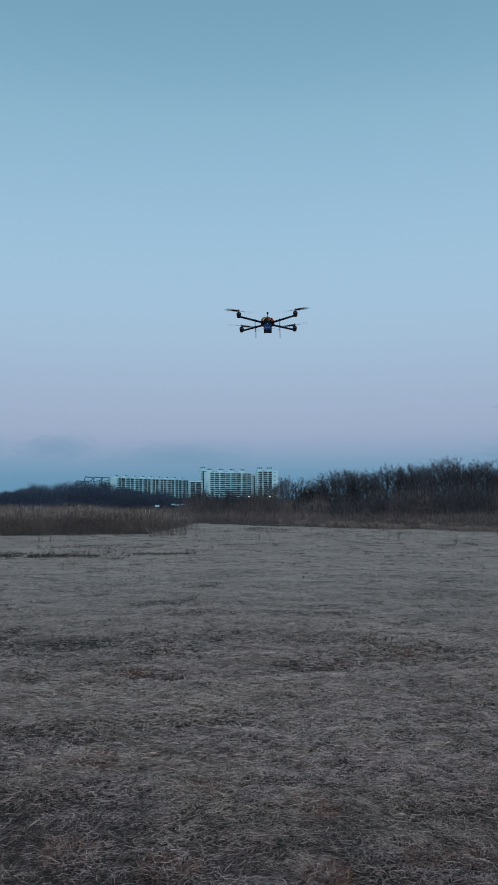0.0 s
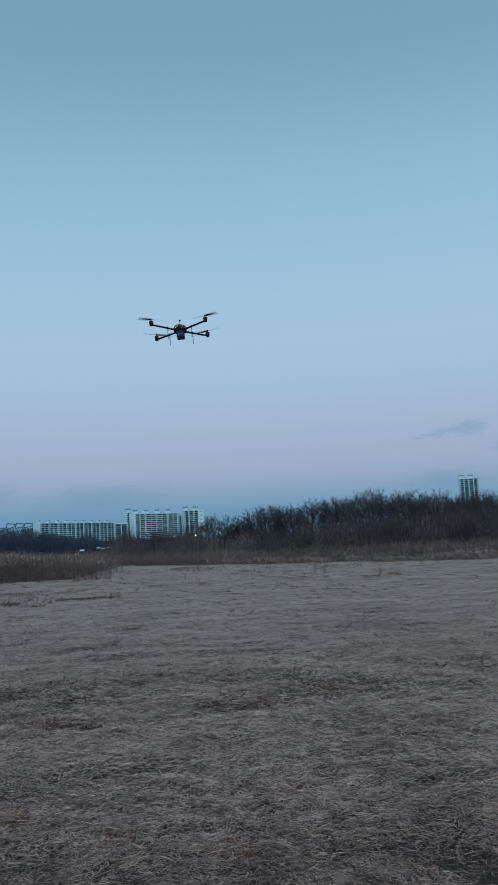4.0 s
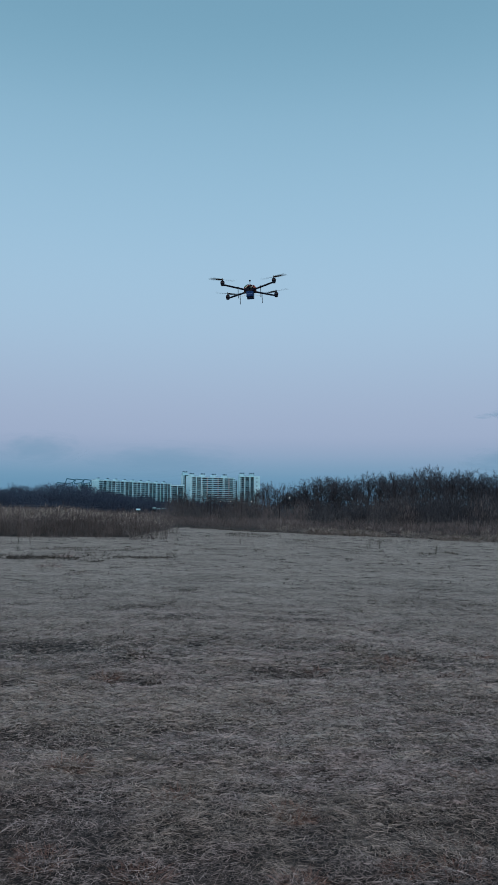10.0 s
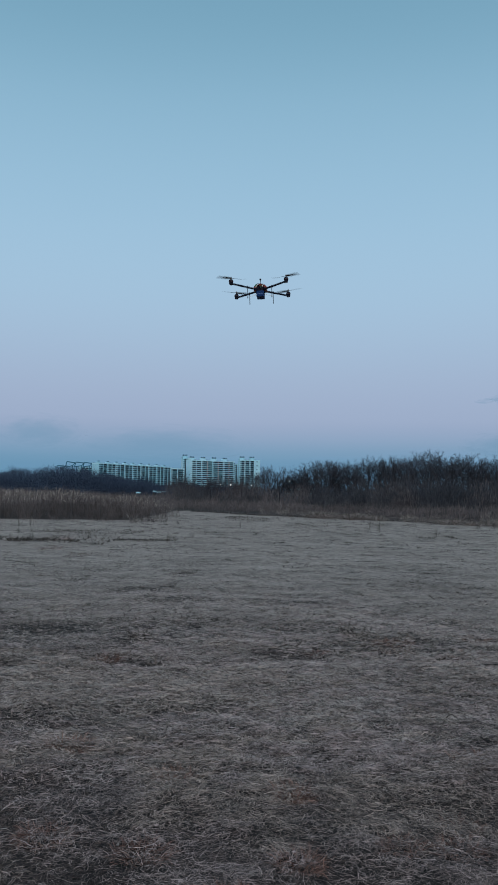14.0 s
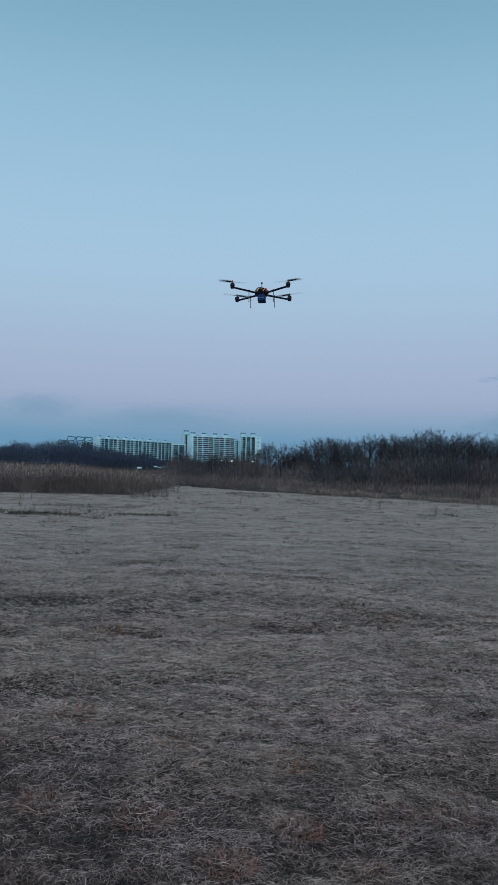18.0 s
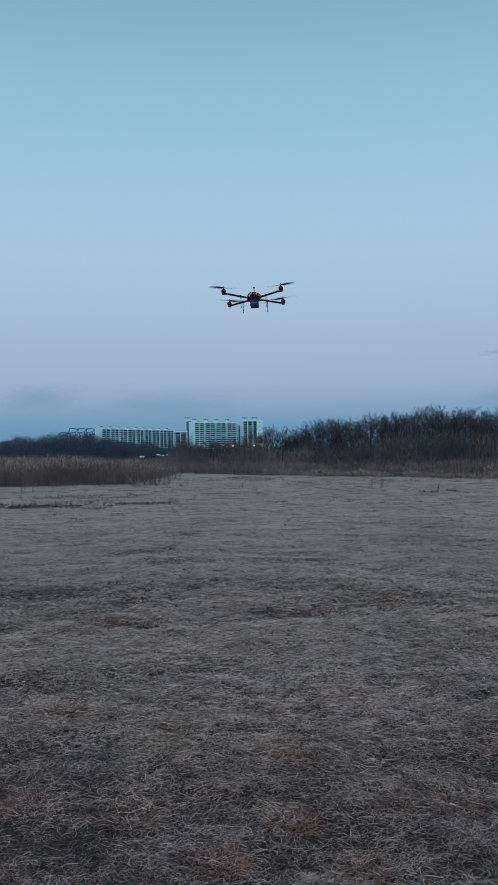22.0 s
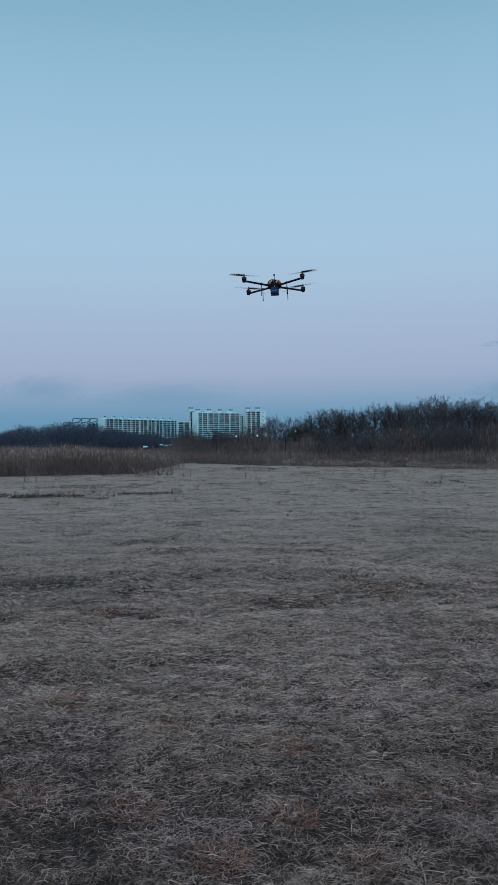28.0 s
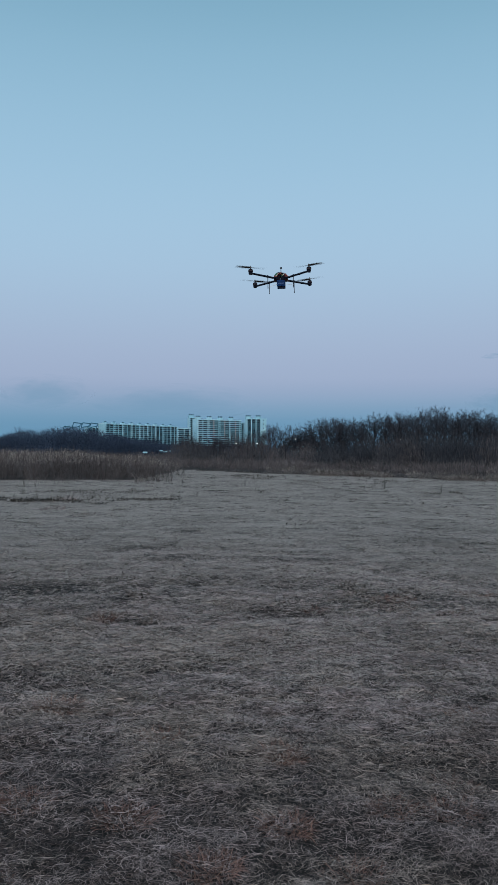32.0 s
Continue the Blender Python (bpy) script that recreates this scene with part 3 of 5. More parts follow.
# dark low weeds and single dry stalks in the field
for x0, x1, y0, y1, h, c in [(-10.6, -4.4, 26.6, 31.0, 0.09, 1600), (-4.4, -2.1, 28.6, 29.8, 0.07, 600), (-8.5, -4.0, 33.0, 37.0, 0.08, 1100),
                             (2.0, 9.0, 44.0, 49.0, 0.09, 1000), (6.5, 8.2, 33.0, 35.0, 0.09, 380), (-1.4, 2.2, 52.0, 60.0, 0.13, 900)]:
    px, py = rng.uniform(x0, x1, c), rng.uniform(y0, y1, c)
    keep = soft_noise(px, py, 0.6) > 0.52
    px, py = px[keep], py[keep]
    stand("low_weeds", px, py, h * rng.uniform(0.4, 1.3, len(px)), np.full(len(px), 0.026), WEED, "low dark withered weeds in the dry field", "weeds", (50, 22), (0, 60), 3)
# small dark low tufts all over the field
c, each = 1500, 18
cx, cy = fan(c, 9, 62, 0.37, 2)
broad = rng.uniform(0.06, 0.28, c) * np.interp(np.hypot(cx, cy), [9, 16], [0.6, 1.0])
k = np.repeat(np.arange(c), each)
px, py = cx[k] + broad[k] * rng.normal(0, 1, len(k)), cy[k] + rng.normal(0, 0.05, len(k))
keep = py < field_edge(px)
px, py, k = px[keep], py[keep], k[keep]
stand("leaf_specks", px, py, (0.035 + 0.0012 * cy[k]) * rng.uniform(0.5, 1.4, len(k)), 0.013 + 0.0005 * cy[k], WEED, "small dark low tufts of blades in the dry grass", "weeds", (16, 16), (0, 40), 2)
for x, y, rad, h, c, m in [(-7.45, 28.6, 0.3, 0.2, 110, WEED), (-7.15, 27.6, 0.35, 0.2, 120, WEED), (-6.75, 28.0, 0.35, 0.18, 120, WEED), (-6.3, 27.9, 0.3, 0.18, 110, WEED),
                           (-6.05, 28.7, 0.3, 0.26, 70, STRAW), (-5.6, 27.8, 0.3, 0.16, 120, WEED), (-8.3, 28.3, 0.4, 0.2, 130, WEED), (-8.9, 28.4, 0.4, 0.22, 130, WEED),
                           (-9.6, 28.0, 0.5, 0.22, 140, WEED), (-3.6, 29.0, 0.3, 0.1, 110, WEED), (-2.9, 29.3, 0.3, 0.08, 100, WEED), (-4.2, 29.2, 0.25, 0.09, 90, WEED)]:
    tussock(x, y, rad, h, c, m, "leafy dark clump of withered weeds standing in the field" if m is WEED else "pale arching tuft among the dark weeds", "weed clump", "weed_clump", 0.026)
for x, y, h in [(-2.55, 28.2, 0.36), (-1.9, 31.0, 0.3), (-7.6, 28.2, 0.34), (-6.9, 28.0, 0.28), (-7.25, 29.6, 0.3), (-0.3, 41.0, 0.6), (0.25, 36.0, 0.45), (5.8, 38.0, 0.75),
                (5.2, 37.0, 0.5), (7.4, 34.0, 0.6), (-8.6, 33.0, 0.36), (11.2, 42.0, 0.6), (-10.4, 40.0, 0.5), (-9.8, 39.5, 0.45)]:
    px = rng.normal(0, 0.05, 9)
    me = ribbons("stalk", px, rng.normal(0, 0.05, 9), np.zeros(9), h * rng.uniform(0.5, 1.05, 9), np.full(9, 0.009), rng.normal(80, 8, 9), rng.uniform(0, 360, 9), rng.uniform(0, 35, 9), WEED, 3)
    rooted("dry_weed", me, x, y, "thin dry weed stalks standing in the field", "weed", "dry weeds in the field")

def thicket(name, x, y, tall, width, mat, label, category, lean=(58, 22), longest=1.5):
    """Leafless bushes or tangled stems as one object: crossing twigs at all heights up to tall."""
    n = len(x)
    z = tall * rng.random(n) ** 0.8 * 0.85
    length = np.minimum(tall * rng.uniform(0.2, 0.5, n), longest)
    me = ribbons(name, x, y, z - 0.05, length, width, np.clip(rng.normal(lean[0], lean[1], n), -10, 90), rng.uniform(0, 360, n), rng.uniform(-40, 50, n), mat, 2, rng.normal(0, 0.6, n))
    return tagged(new(name, me), label, category, kind="stuff")


# bank of tall dry grass and reeds with pale tops
def reed_height(x, y):
    h = 0.95 + 0.55 * soft_noise(x, y, 5.0) + 0.5 * soft_noise(x, y, 1.3)
    return h * np.interp(y, [47, 51, 76], [0.66, 0.95, 1.12]) * np.interp(x, [-40, -20, -12, -8, -6, -4.8, -3.6], [0.85, 1.0, 1.0, 0.92, 0.8, 0.62, 0.45])


def reed_places(count):
    x = rng.uniform(-46, -2.6, count)
    y = 46.3 + 3.0 * soft_noise(x, x * 0, 2.3) + 2.5 * soft_noise(x, x * 0 + 9, 0.8) + 26 * rng.random(count) ** 1.9
    keep = rng.random(count) < np.clip((-0.081 * y - x + 2.4 * (soft_noise(x, y, 1.1) - 0.5)) / 2.4, 0, 1)
    return x[keep], y[keep]


rx, ry = reed_places(68000)
thicket("reed_bed", rx, ry, reed_height(rx, ry), rng.uniform(0.008, 0.018, len(rx)), REED, "dense bank of dry brown reeds behind the field", "reeds", (58, 26), 0.7)
rx, ry = reed_places(15000)
tall = reed_height(rx, ry) * rng.uniform(0.6, 1.12, len(rx))
stand("reed_stems", rx, ry, tall, rng.uniform(0.006, 0.013, len(rx)), REED, "slender dry reed stems rising from the bank", "reeds", (74, 13), (0, 50), 3)
px, py = reed_places(52000)
keep = (py > 51) & (rng.random(len(px)) < np.clip(2.8 * soft_noise(px, py, 4.0) - 0.4, 0.08, 1))
px, py = px[keep], py[keep]
top = reed_height(px, py) * rng.uniform(0.72, 1.1, len(px))
me = ribbons("reed_plumes", px, py, lie(px, py) + top - 0.3, rng.uniform(0.12, 0.3, len(px)), rng.uniform(0.01, 0.024, len(px)), rng.normal(55, 24, len(px)),
             rng.normal(10, 60, len(px)), rng.uniform(10, 90, len(px)), PLUME, 3)
tagged(new("reed_plumes", me), "pale feathery plumes nodding on top of the reeds", "reeds", kind="stuff")
# a few tall pale stalks leaning out of the bank
for x, y, h in [(-14.4, 44.5, 1.25), (-14.1, 44.9, 0.95), (-11.2, 45.6, 0.6), (-6.0, 46.6, 0.8), (-18.6, 45.0, 0.9)]:
    me = ribbons("stalks", rng.normal(0, 0.12, 14), rng.normal(0, 0.12, 14), np.zeros(14), h * rng.uniform(0.5, 1.05, 14), np.full(14, 0.015), rng.normal(62, 14, 14), rng.uniform(0, 360, 14), rng.uniform(10, 70, 14), PLUME, 4)
    rooted("leaning_reed", me, x, y, "pale dry reed stalks leaning over the field edge", "reed", "leaning reeds at the field edge")
# pale flattened tufts along the foot of the reeds
c = 5200
rx = rng.uniform(-40, -3.0, c)
ry = 44 + 5.5 * rng.random(c) ** 0.6
keep = soft_noise(rx, ry * 0.4, 1.1) > 0.52
rx, ry = rx[keep], ry[keep]
stand("reed_litter", rx, ry, 0.5 * rng.uniform(0.3, 1.2, len(rx)), np.full(len(rx), 0.022), REED, "dry bent grass tufts at the foot of the reeds", "grass", (45, 22), (10, 90), 3)

# brown brush along the far edge of the field, a pale ragged berm before it
bx, by = strewn(54000, -8, 46, -0.3, 22, 1.5)
thicket("brown_brush", bx, by, 0.4 + 0.6 * soft_noise(bx, by, 3.5) + 0.42 * soft_noise(bx, by, 0.9), rng.uniform(0.009, 0.022, len(bx)), BRUSH,
        "brown waist-high dead brush along the field edge", "brush", (52, 28), 0.6)
bx, by = strewn(30000, 1, 46, -2.6, 1.2)
keep = soft_noise(bx, by, 1.9) > 0.38
bx, by = bx[keep], by[keep]
thicket("berm_grass", bx, by, 0.12 + 0.7 * soft_noise(bx, by, 1.2), rng.uniform(0.012, 0.034, len(bx)), BERM, "pale bent grass on the low berm at the field edge", "grass", (20, 25), 0.4)

# strip of dark blades in place of the brush's shadow line along the field edge
dx = rng.uniform(-5, 24, 5200)
dy = field_edge(dx) + rng.normal(0.1, 0.25, 5200) + 1.2 * (soft_noise(dx, dx * 0, 1.5) - 0.5)
stand("ditch_litter", dx, dy, rng.uniform(0.06, 0.2, 5200), rng.uniform(0.02, 0.05, 5200), DARK_THATCH, "short dark blades standing for the shadow line under the brush", "litter", (35, 22), (0, 60), 2)

# clumps of bent pale grass tumbling over the berm
for k in range(46):
    x = rng.uniform(4.0, 9.0) if k % 2 else rng.uniform(10.5, 18.0)
    y = float(field_edge(x)) + rng.uniform(-2.2, 1.2)
    rad, tall, c = rng.uniform(0.25, 0.6), rng.uniform(0.45, 0.85), 90
    a = rng.uniform(0, 360, c)
    d = rad * np.sqrt(rng.random(c))
    me = ribbons("blades", d * np.cos(np.radians(a)), d * np.sin(np.radians(a)), np.zeros(c), tall * rng.uniform(0.6, 1.3, c), rng.uniform(0.016, 0.034, c),
                 np.clip(rng.normal(62, 15, c), 20, 88), a + rng.normal(0, 30, c), rng.uniform(60, 140, c), BERM, 4)
    rooted("grass_clump", me, x, y, "bent pale clump of dead grass on the berm", "grass clump", "bent grass clumps on the berm")

# dark bare scrub behind the brush
def shrubs(name, x, y, height, twigs, widths, mat, label):
    """Leafless round-topped shrubs as one object: twigs that fan out from each foot."""
    k = np.repeat(np.arange(len(x)), twigs)
    n = len(k)
    tall = height[k]
    rad = tall * np.repeat(rng.uniform(0.38, 0.62, len(x)), twigs)
    out, turn = np.sqrt(rng.random(n)), rng.uniform(0, 2 * np.pi, n)
    roof = tall * (1 - 0.45 * out**2) * rng.uniform(0.86, 1.03, n)
    z = roof * rng.random(n) ** 0.75 - 0.25
    px, py = x[k] + rad * out * np.cos(turn), y[k] + rad * out * np.sin(turn)
    lean = np.degrees(np.arctan2(0.75 * tall, rad * out)) + rng.normal(0, 42, n)
    me = ribbons(name, px, py, z, rng.uniform(0.16, 0.42, n) * np.clip(tall / 2.5, 0.6, 1.3), rng.uniform(*widths, n), np.clip(lean, -20, 100),
                 np.degrees(turn) + rng.normal(0, 70, n), np.zeros(n), mat, 1)
    tagged(new(name, me), label, "scrub", kind="stuff")


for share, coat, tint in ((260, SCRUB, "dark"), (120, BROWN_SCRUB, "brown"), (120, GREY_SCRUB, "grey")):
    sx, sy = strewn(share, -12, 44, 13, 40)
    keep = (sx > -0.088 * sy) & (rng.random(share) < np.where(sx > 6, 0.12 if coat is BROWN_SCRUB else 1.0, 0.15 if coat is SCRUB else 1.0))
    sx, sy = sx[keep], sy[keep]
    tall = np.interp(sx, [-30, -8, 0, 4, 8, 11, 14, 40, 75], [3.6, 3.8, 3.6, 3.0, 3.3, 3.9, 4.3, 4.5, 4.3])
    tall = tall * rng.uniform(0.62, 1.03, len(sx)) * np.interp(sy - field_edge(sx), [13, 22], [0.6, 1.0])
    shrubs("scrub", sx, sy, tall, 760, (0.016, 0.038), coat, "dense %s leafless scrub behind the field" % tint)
c = 22000
sx, sy = rng.uniform(-75, -8, c), rng.uniform(120, 150, c)
thicket("scrub", sx, sy, 0.9 + 1.3 * soft_noise(sx, sy, 8.0), rng.uniform(0.03, 0.06, c), BROWN_SCRUB, "brown leafless scrub beyond the reeds", "scrub", (45, 32))


# ---------------------------------------------------------------- bare trees
def tree_meshes(height, limbs, seed, spread=0.3, twigs=6, coats=None):
    """Trunk with limbs, and twigs, of one leafless round-crowned tree whose foot is at the origin."""
    r = np.random.default_rng(seed)
    wood, twig = [], []
    heart = np.array([0, 0, 0.64 * height])
    reach = np.array([spread, spread, 0.34]) * height

    def unit(v):
        return v / np.linalg.norm(v)

    def bough(a, b, sag, count, r0, r1, into):
        mid = (a + b) / 2 + sag
        f = np.linspace(0, 1, count + 1)[:, None]
        points = list((1 - f) ** 2 * a + 2 * f * (1 - f) * mid + f**2 * b + np.vstack([np.zeros(3), r.normal(0, 0.012 * height, (count, 3))]))
        into.append((points, np.linspace(r0, r1, count + 1)))
        return points

    stems = []
    for k in range(r.integers(1, 4)):
        lean = r.normal(0, 0.09, 2) * height * (1 + k)
        stems.append(bough(np.array([0.08 * k, 0.05 * k, -0.1]), np.array([lean[0], lean[1], height * r.uniform(0.6, 0.8)]), np.array([-lean[0] * 0.2, -lean[1] * 0.2, 0]), 6, 0.0105 * height + 0.015, 0.02, wood))
    for k in range(limbs):
        stem = stems[k % len(stems)]
        root = stem[int(r.integers(2, 6))]
        way = unit(r.normal(0, 1, 3) + (0, 0, 0.35))
        tip = heart + reach * way * r.uniform(0.5, 0.8)
        tip[2] = max(tip[2], root[2] + 0.06 * height)
        limb = bough(root, tip, np.array([way[0], way[1], -0.4]) * 0.04 * height, 4, 0.0062 * height, 0.016, wood)
        for _ in range(6):
            a = limb[int(r.integers(2, 5))]
            d = unit(unit((a - heart) / reach) * 0.8 + r.normal(0, 0.6, 3) + (0, 0, 0.45))
            b = a + d * height * r.uniform(0.08, 0.15)
            bough(a, b, r.normal(0, 0.01, 3) * height, 2, 0.014, 0.009, twig)
            for _ in range(twigs):
                p = a + (b - a) * r.uniform(0.35, 1.0)
                q = p + unit(d + r.normal(0, 0.65, 3)) * height * r.uniform(0.03, 0.075)
                twig.append(([p, q], np.array([0.0095, 0.004])))
                for _ in range(2):
                    o = p + (q - p) * r.uniform(0.3, 0.9)
                    twig.append(([o, o + unit(d + r.normal(0, 0.8, 3)) * height * r.uniform(0.02, 0.045)], np.array([0.008, 0.004])))

    def mesh(name, runs, sides, mat):
        verts, faces = [], []
        for points, radii in runs:
            start = len(verts)
            for i, p in enumerate(points):
                d = points[min(i + 1, len(points) - 1)] - points[max(i - 1, 0)]
                d = d / np.linalg.norm(d)
                u = np.cross(d, (0.3, 1, 0.2))
                u /= np.linalg.norm(u)
                v = np.cross(d, u)
                for s in range(sides):
                    a = 2 * np.pi * s / sides
                    verts.append(p + radii[i] * (np.cos(a) * u + np.sin(a) * v))
            last = len(points) - 2
            for i, s in itertools.product(range(last + 1), range(sides)):
                a, b = start + i * sides + s, start + i * sides + (s + 1) % sides
                if sides > 3:
                    faces.append((a, b, b + sides, a + sides))
                elif i == last:
                    faces.append((a, b, start + (i + 1) * sides))
                else:
                    faces += [(a, b, b + sides), (a, b + sides, a + sides)]
        return raw_mesh(name, verts, faces, mat)

    return mesh("trunk", wood, 5, coats or BARK), mesh("crown", twig, 3, coats or TWIG)


TREES = [tree_meshes(7.0, limbs, 31 + k, spread) for k, (limbs, spread) in enumerate([(12, 0.30), (18, 0.44), (11, 0.25), (14, 0.36), (18, 0.48), (10, 0.23)])]
NEAR = len(TREES)


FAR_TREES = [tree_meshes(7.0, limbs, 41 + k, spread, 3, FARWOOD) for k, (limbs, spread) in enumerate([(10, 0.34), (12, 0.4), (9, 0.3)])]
TREES += FAR_TREES
TOPS = [max(v.co.z for v in crown.vertices) for _, crown in TREES]


def tree(x, y, height, kind, turn, wide=1.0, label="leafless tree with fine bare twigs behind the scrub", group="bare trees behind the scrub"):
    s = height / TOPS[kind]
    base = new("bare_tree")
    base.matrix_basis = Matrix.Translation((x, y, 0)) @ Matrix.Rotation(radians(turn), 4, "Z") @ Matrix.Diagonal((s * wide, s * wide, s, 1))
    trunk, crown = TREES[kind]
    place_mesh("trunk", trunk, base)
    place_mesh("crown", crown, base)
    return tagged(base, label, "tree", group=group)


r = random.Random(5)
# how high the tree tops reach, by direction (x over y)
def tops(s):
    return float(np.interp(s, [-0.09, 0.0, 0.015, 0.045, 0.06, 0.073, 0.115, 0.125, 0.135, 0.165, 0.18, 0.21, 0.222, 0.242, 0.255, 0.272, 0.287, 0.31, 0.36, 0.5],
                           [4.0, 4.1, 5.0, 5.4, 4.8, 5.8, 5.9, 5.4, 6.3, 6.2, 6.6, 7.1, 6.5, 6.3, 7.0, 6.8, 6.5, 6.4, 6.0, 5.6]))


for k in range(105):
    s = -0.085 + 0.5 * (k + r.uniform(-0.4, 0.4)) / 105
    y = r.uniform(93, 113)
    if s < 0.05 and k % 3 == 0:
        continue
    h = (1.6 + (tops(s) - 1.6) * y / 100) * r.uniform(0.86, 1.0) * (1.05 if s > 0.13 else 1.0)
    tree(s * y, y, h, r.randrange(NEAR), r.uniform(0, 360), r.uniform(0.85, 1.15))

# wooded ridge far behind the reeds
hill = bmesh.new()
for px, py, sx_, sy_, h in [(-150, 450, 110, 40, 6.6), (-100, 455, 44, 36, 9.0), (-230, 450, 130, 40, 5.5)]:
    g = bmesh.ops.create_uvsphere(hill, u_segments=40, v_segments=14, radius=1.0)["verts"]
    for v in g:
        n_ = 1 + 0.18 * (noise.noise(v.co * 3.1 + Vector((px, 0, 0))))
        v.co = Vector((v.co.x * sx_ * n_ + px, v.co.y * sy_ * n_ + py, v.co.z * h * n_ - 0.6))
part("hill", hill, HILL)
tagged(bpy.data.objects["hill"], "low dark wooded hill in the distance", "hill", kind="structure")


def ridge(x):
    return float(np.interp(x, [-260, -150, -115, -106, -98, -90, -86, -78, -68, -55, -37, -20], [6, 9.8, 13.2, 15.8, 15.0, 17.0, 14.6, 12.8, 10, 7, 5.4, 4.8]))


for k in range(28):
    y = r.uniform(330, 400)
    x = r.uniform(-0.36, -0.055) * y
    tree(x, y, ridge(x * 400 / y) * y / 400 * r.uniform(0.7, 0.95), NEAR + r.randrange(3), r.uniform(0, 360), r.uniform(0.8, 1.2), "distant leafless tree on the wooded ridge", "trees on the far ridge")
# bare trees before the foot of the long slab
for k in range(18):
    y = r.uniform(390, 440)
    x = r.uniform(-0.175, -0.0884) * y
    tree(x, y, r.uniform(7.0, 10.5), NEAR + r.randrange(3), r.uniform(0, 360), r.uniform(0.8, 1.2), "distant leafless tree below the apartment slab", "trees on the far ridge")


def crowns(name, cx, cy, ch, mat, label, twigs=230, wide=(0.2, 0.34), fine=1.0):
    """Far woods as one object: round crowns of crossing twigs over a thin understorey."""
    count = len(cx)
    rad = np.clip(ch * rng.uniform(*wide, count), 1.0, 4.0)
    k = np.repeat(np.arange(count), twigs)
    n = len(k)
    u = rng.normal(0, 1, (n, 3))
    u = u / np.linalg.norm(u, axis=1)[:, None] * rng.uniform(0.3, 1.0, n)[:, None] ** 0.5
    x, y = cx[k] + rad[k] * u[:, 0], cy[k] + rad[k] * u[:, 1]
    far_out = np.linalg.norm(u, axis=1)
    z = np.maximum(ch[k] - rad[k] * 1.1 + 1.1 * rad[k] * u[:, 2], 0.2)
    low = rng.random(n) < 0.3
    z = np.where(low, rng.random(n) * ch[k] * 0.6, z)
    me = ribbons(name, x, y, z - 0.5, fine * rng.uniform(0.35, 1.1, n), fine * rng.uniform(0.7, 1.3, n) * np.interp(far_out, [0.5, 0.95], [0.2, 0.10]), rng.normal(45, 35, n), rng.uniform(0, 360, n), np.zeros(n), mat, 1)
    tagged(new(name, me), label, "woods", kind="stuff")


def ridge_line(x):
    return np.interp(x, [-260, -150, -116, -106, -98, -90, -84, -77, -69.5, -64, -56, -46, -37, -20], [6, 8.2, 9.8, 12.6, 12.4, 14.2, 14.4, 13.4, 12.4, 10.6, 8.8, 6.6, 5.6, 5.0])


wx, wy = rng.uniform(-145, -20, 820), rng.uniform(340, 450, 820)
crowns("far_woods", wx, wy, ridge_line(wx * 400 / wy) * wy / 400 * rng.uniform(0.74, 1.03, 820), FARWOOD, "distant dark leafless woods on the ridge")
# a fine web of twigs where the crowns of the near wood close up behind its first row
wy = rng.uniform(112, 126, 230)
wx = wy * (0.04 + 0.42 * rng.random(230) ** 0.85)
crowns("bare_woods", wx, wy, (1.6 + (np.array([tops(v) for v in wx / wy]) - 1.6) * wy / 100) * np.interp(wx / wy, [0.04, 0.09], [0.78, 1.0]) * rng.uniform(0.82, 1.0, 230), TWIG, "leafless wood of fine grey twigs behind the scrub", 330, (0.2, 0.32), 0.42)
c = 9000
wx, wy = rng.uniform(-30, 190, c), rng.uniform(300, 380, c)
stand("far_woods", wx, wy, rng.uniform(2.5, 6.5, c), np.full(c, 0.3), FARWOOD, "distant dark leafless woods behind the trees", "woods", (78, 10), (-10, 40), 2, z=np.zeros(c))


# ---------------------------------------------------------------- far apartment blocks
def shared_box(name, sx_, sy_, sz_, mat):
    me = bpy.data.meshes.new(name)
    b = box(bmesh.new(), -sx_ / 2, sx_ / 2, -sy_ / 2, sy_ / 2, 0, sz_, 0.0)
    b.to_mesh(me)
    b.free()
    me.materials.append(mat)
    return me


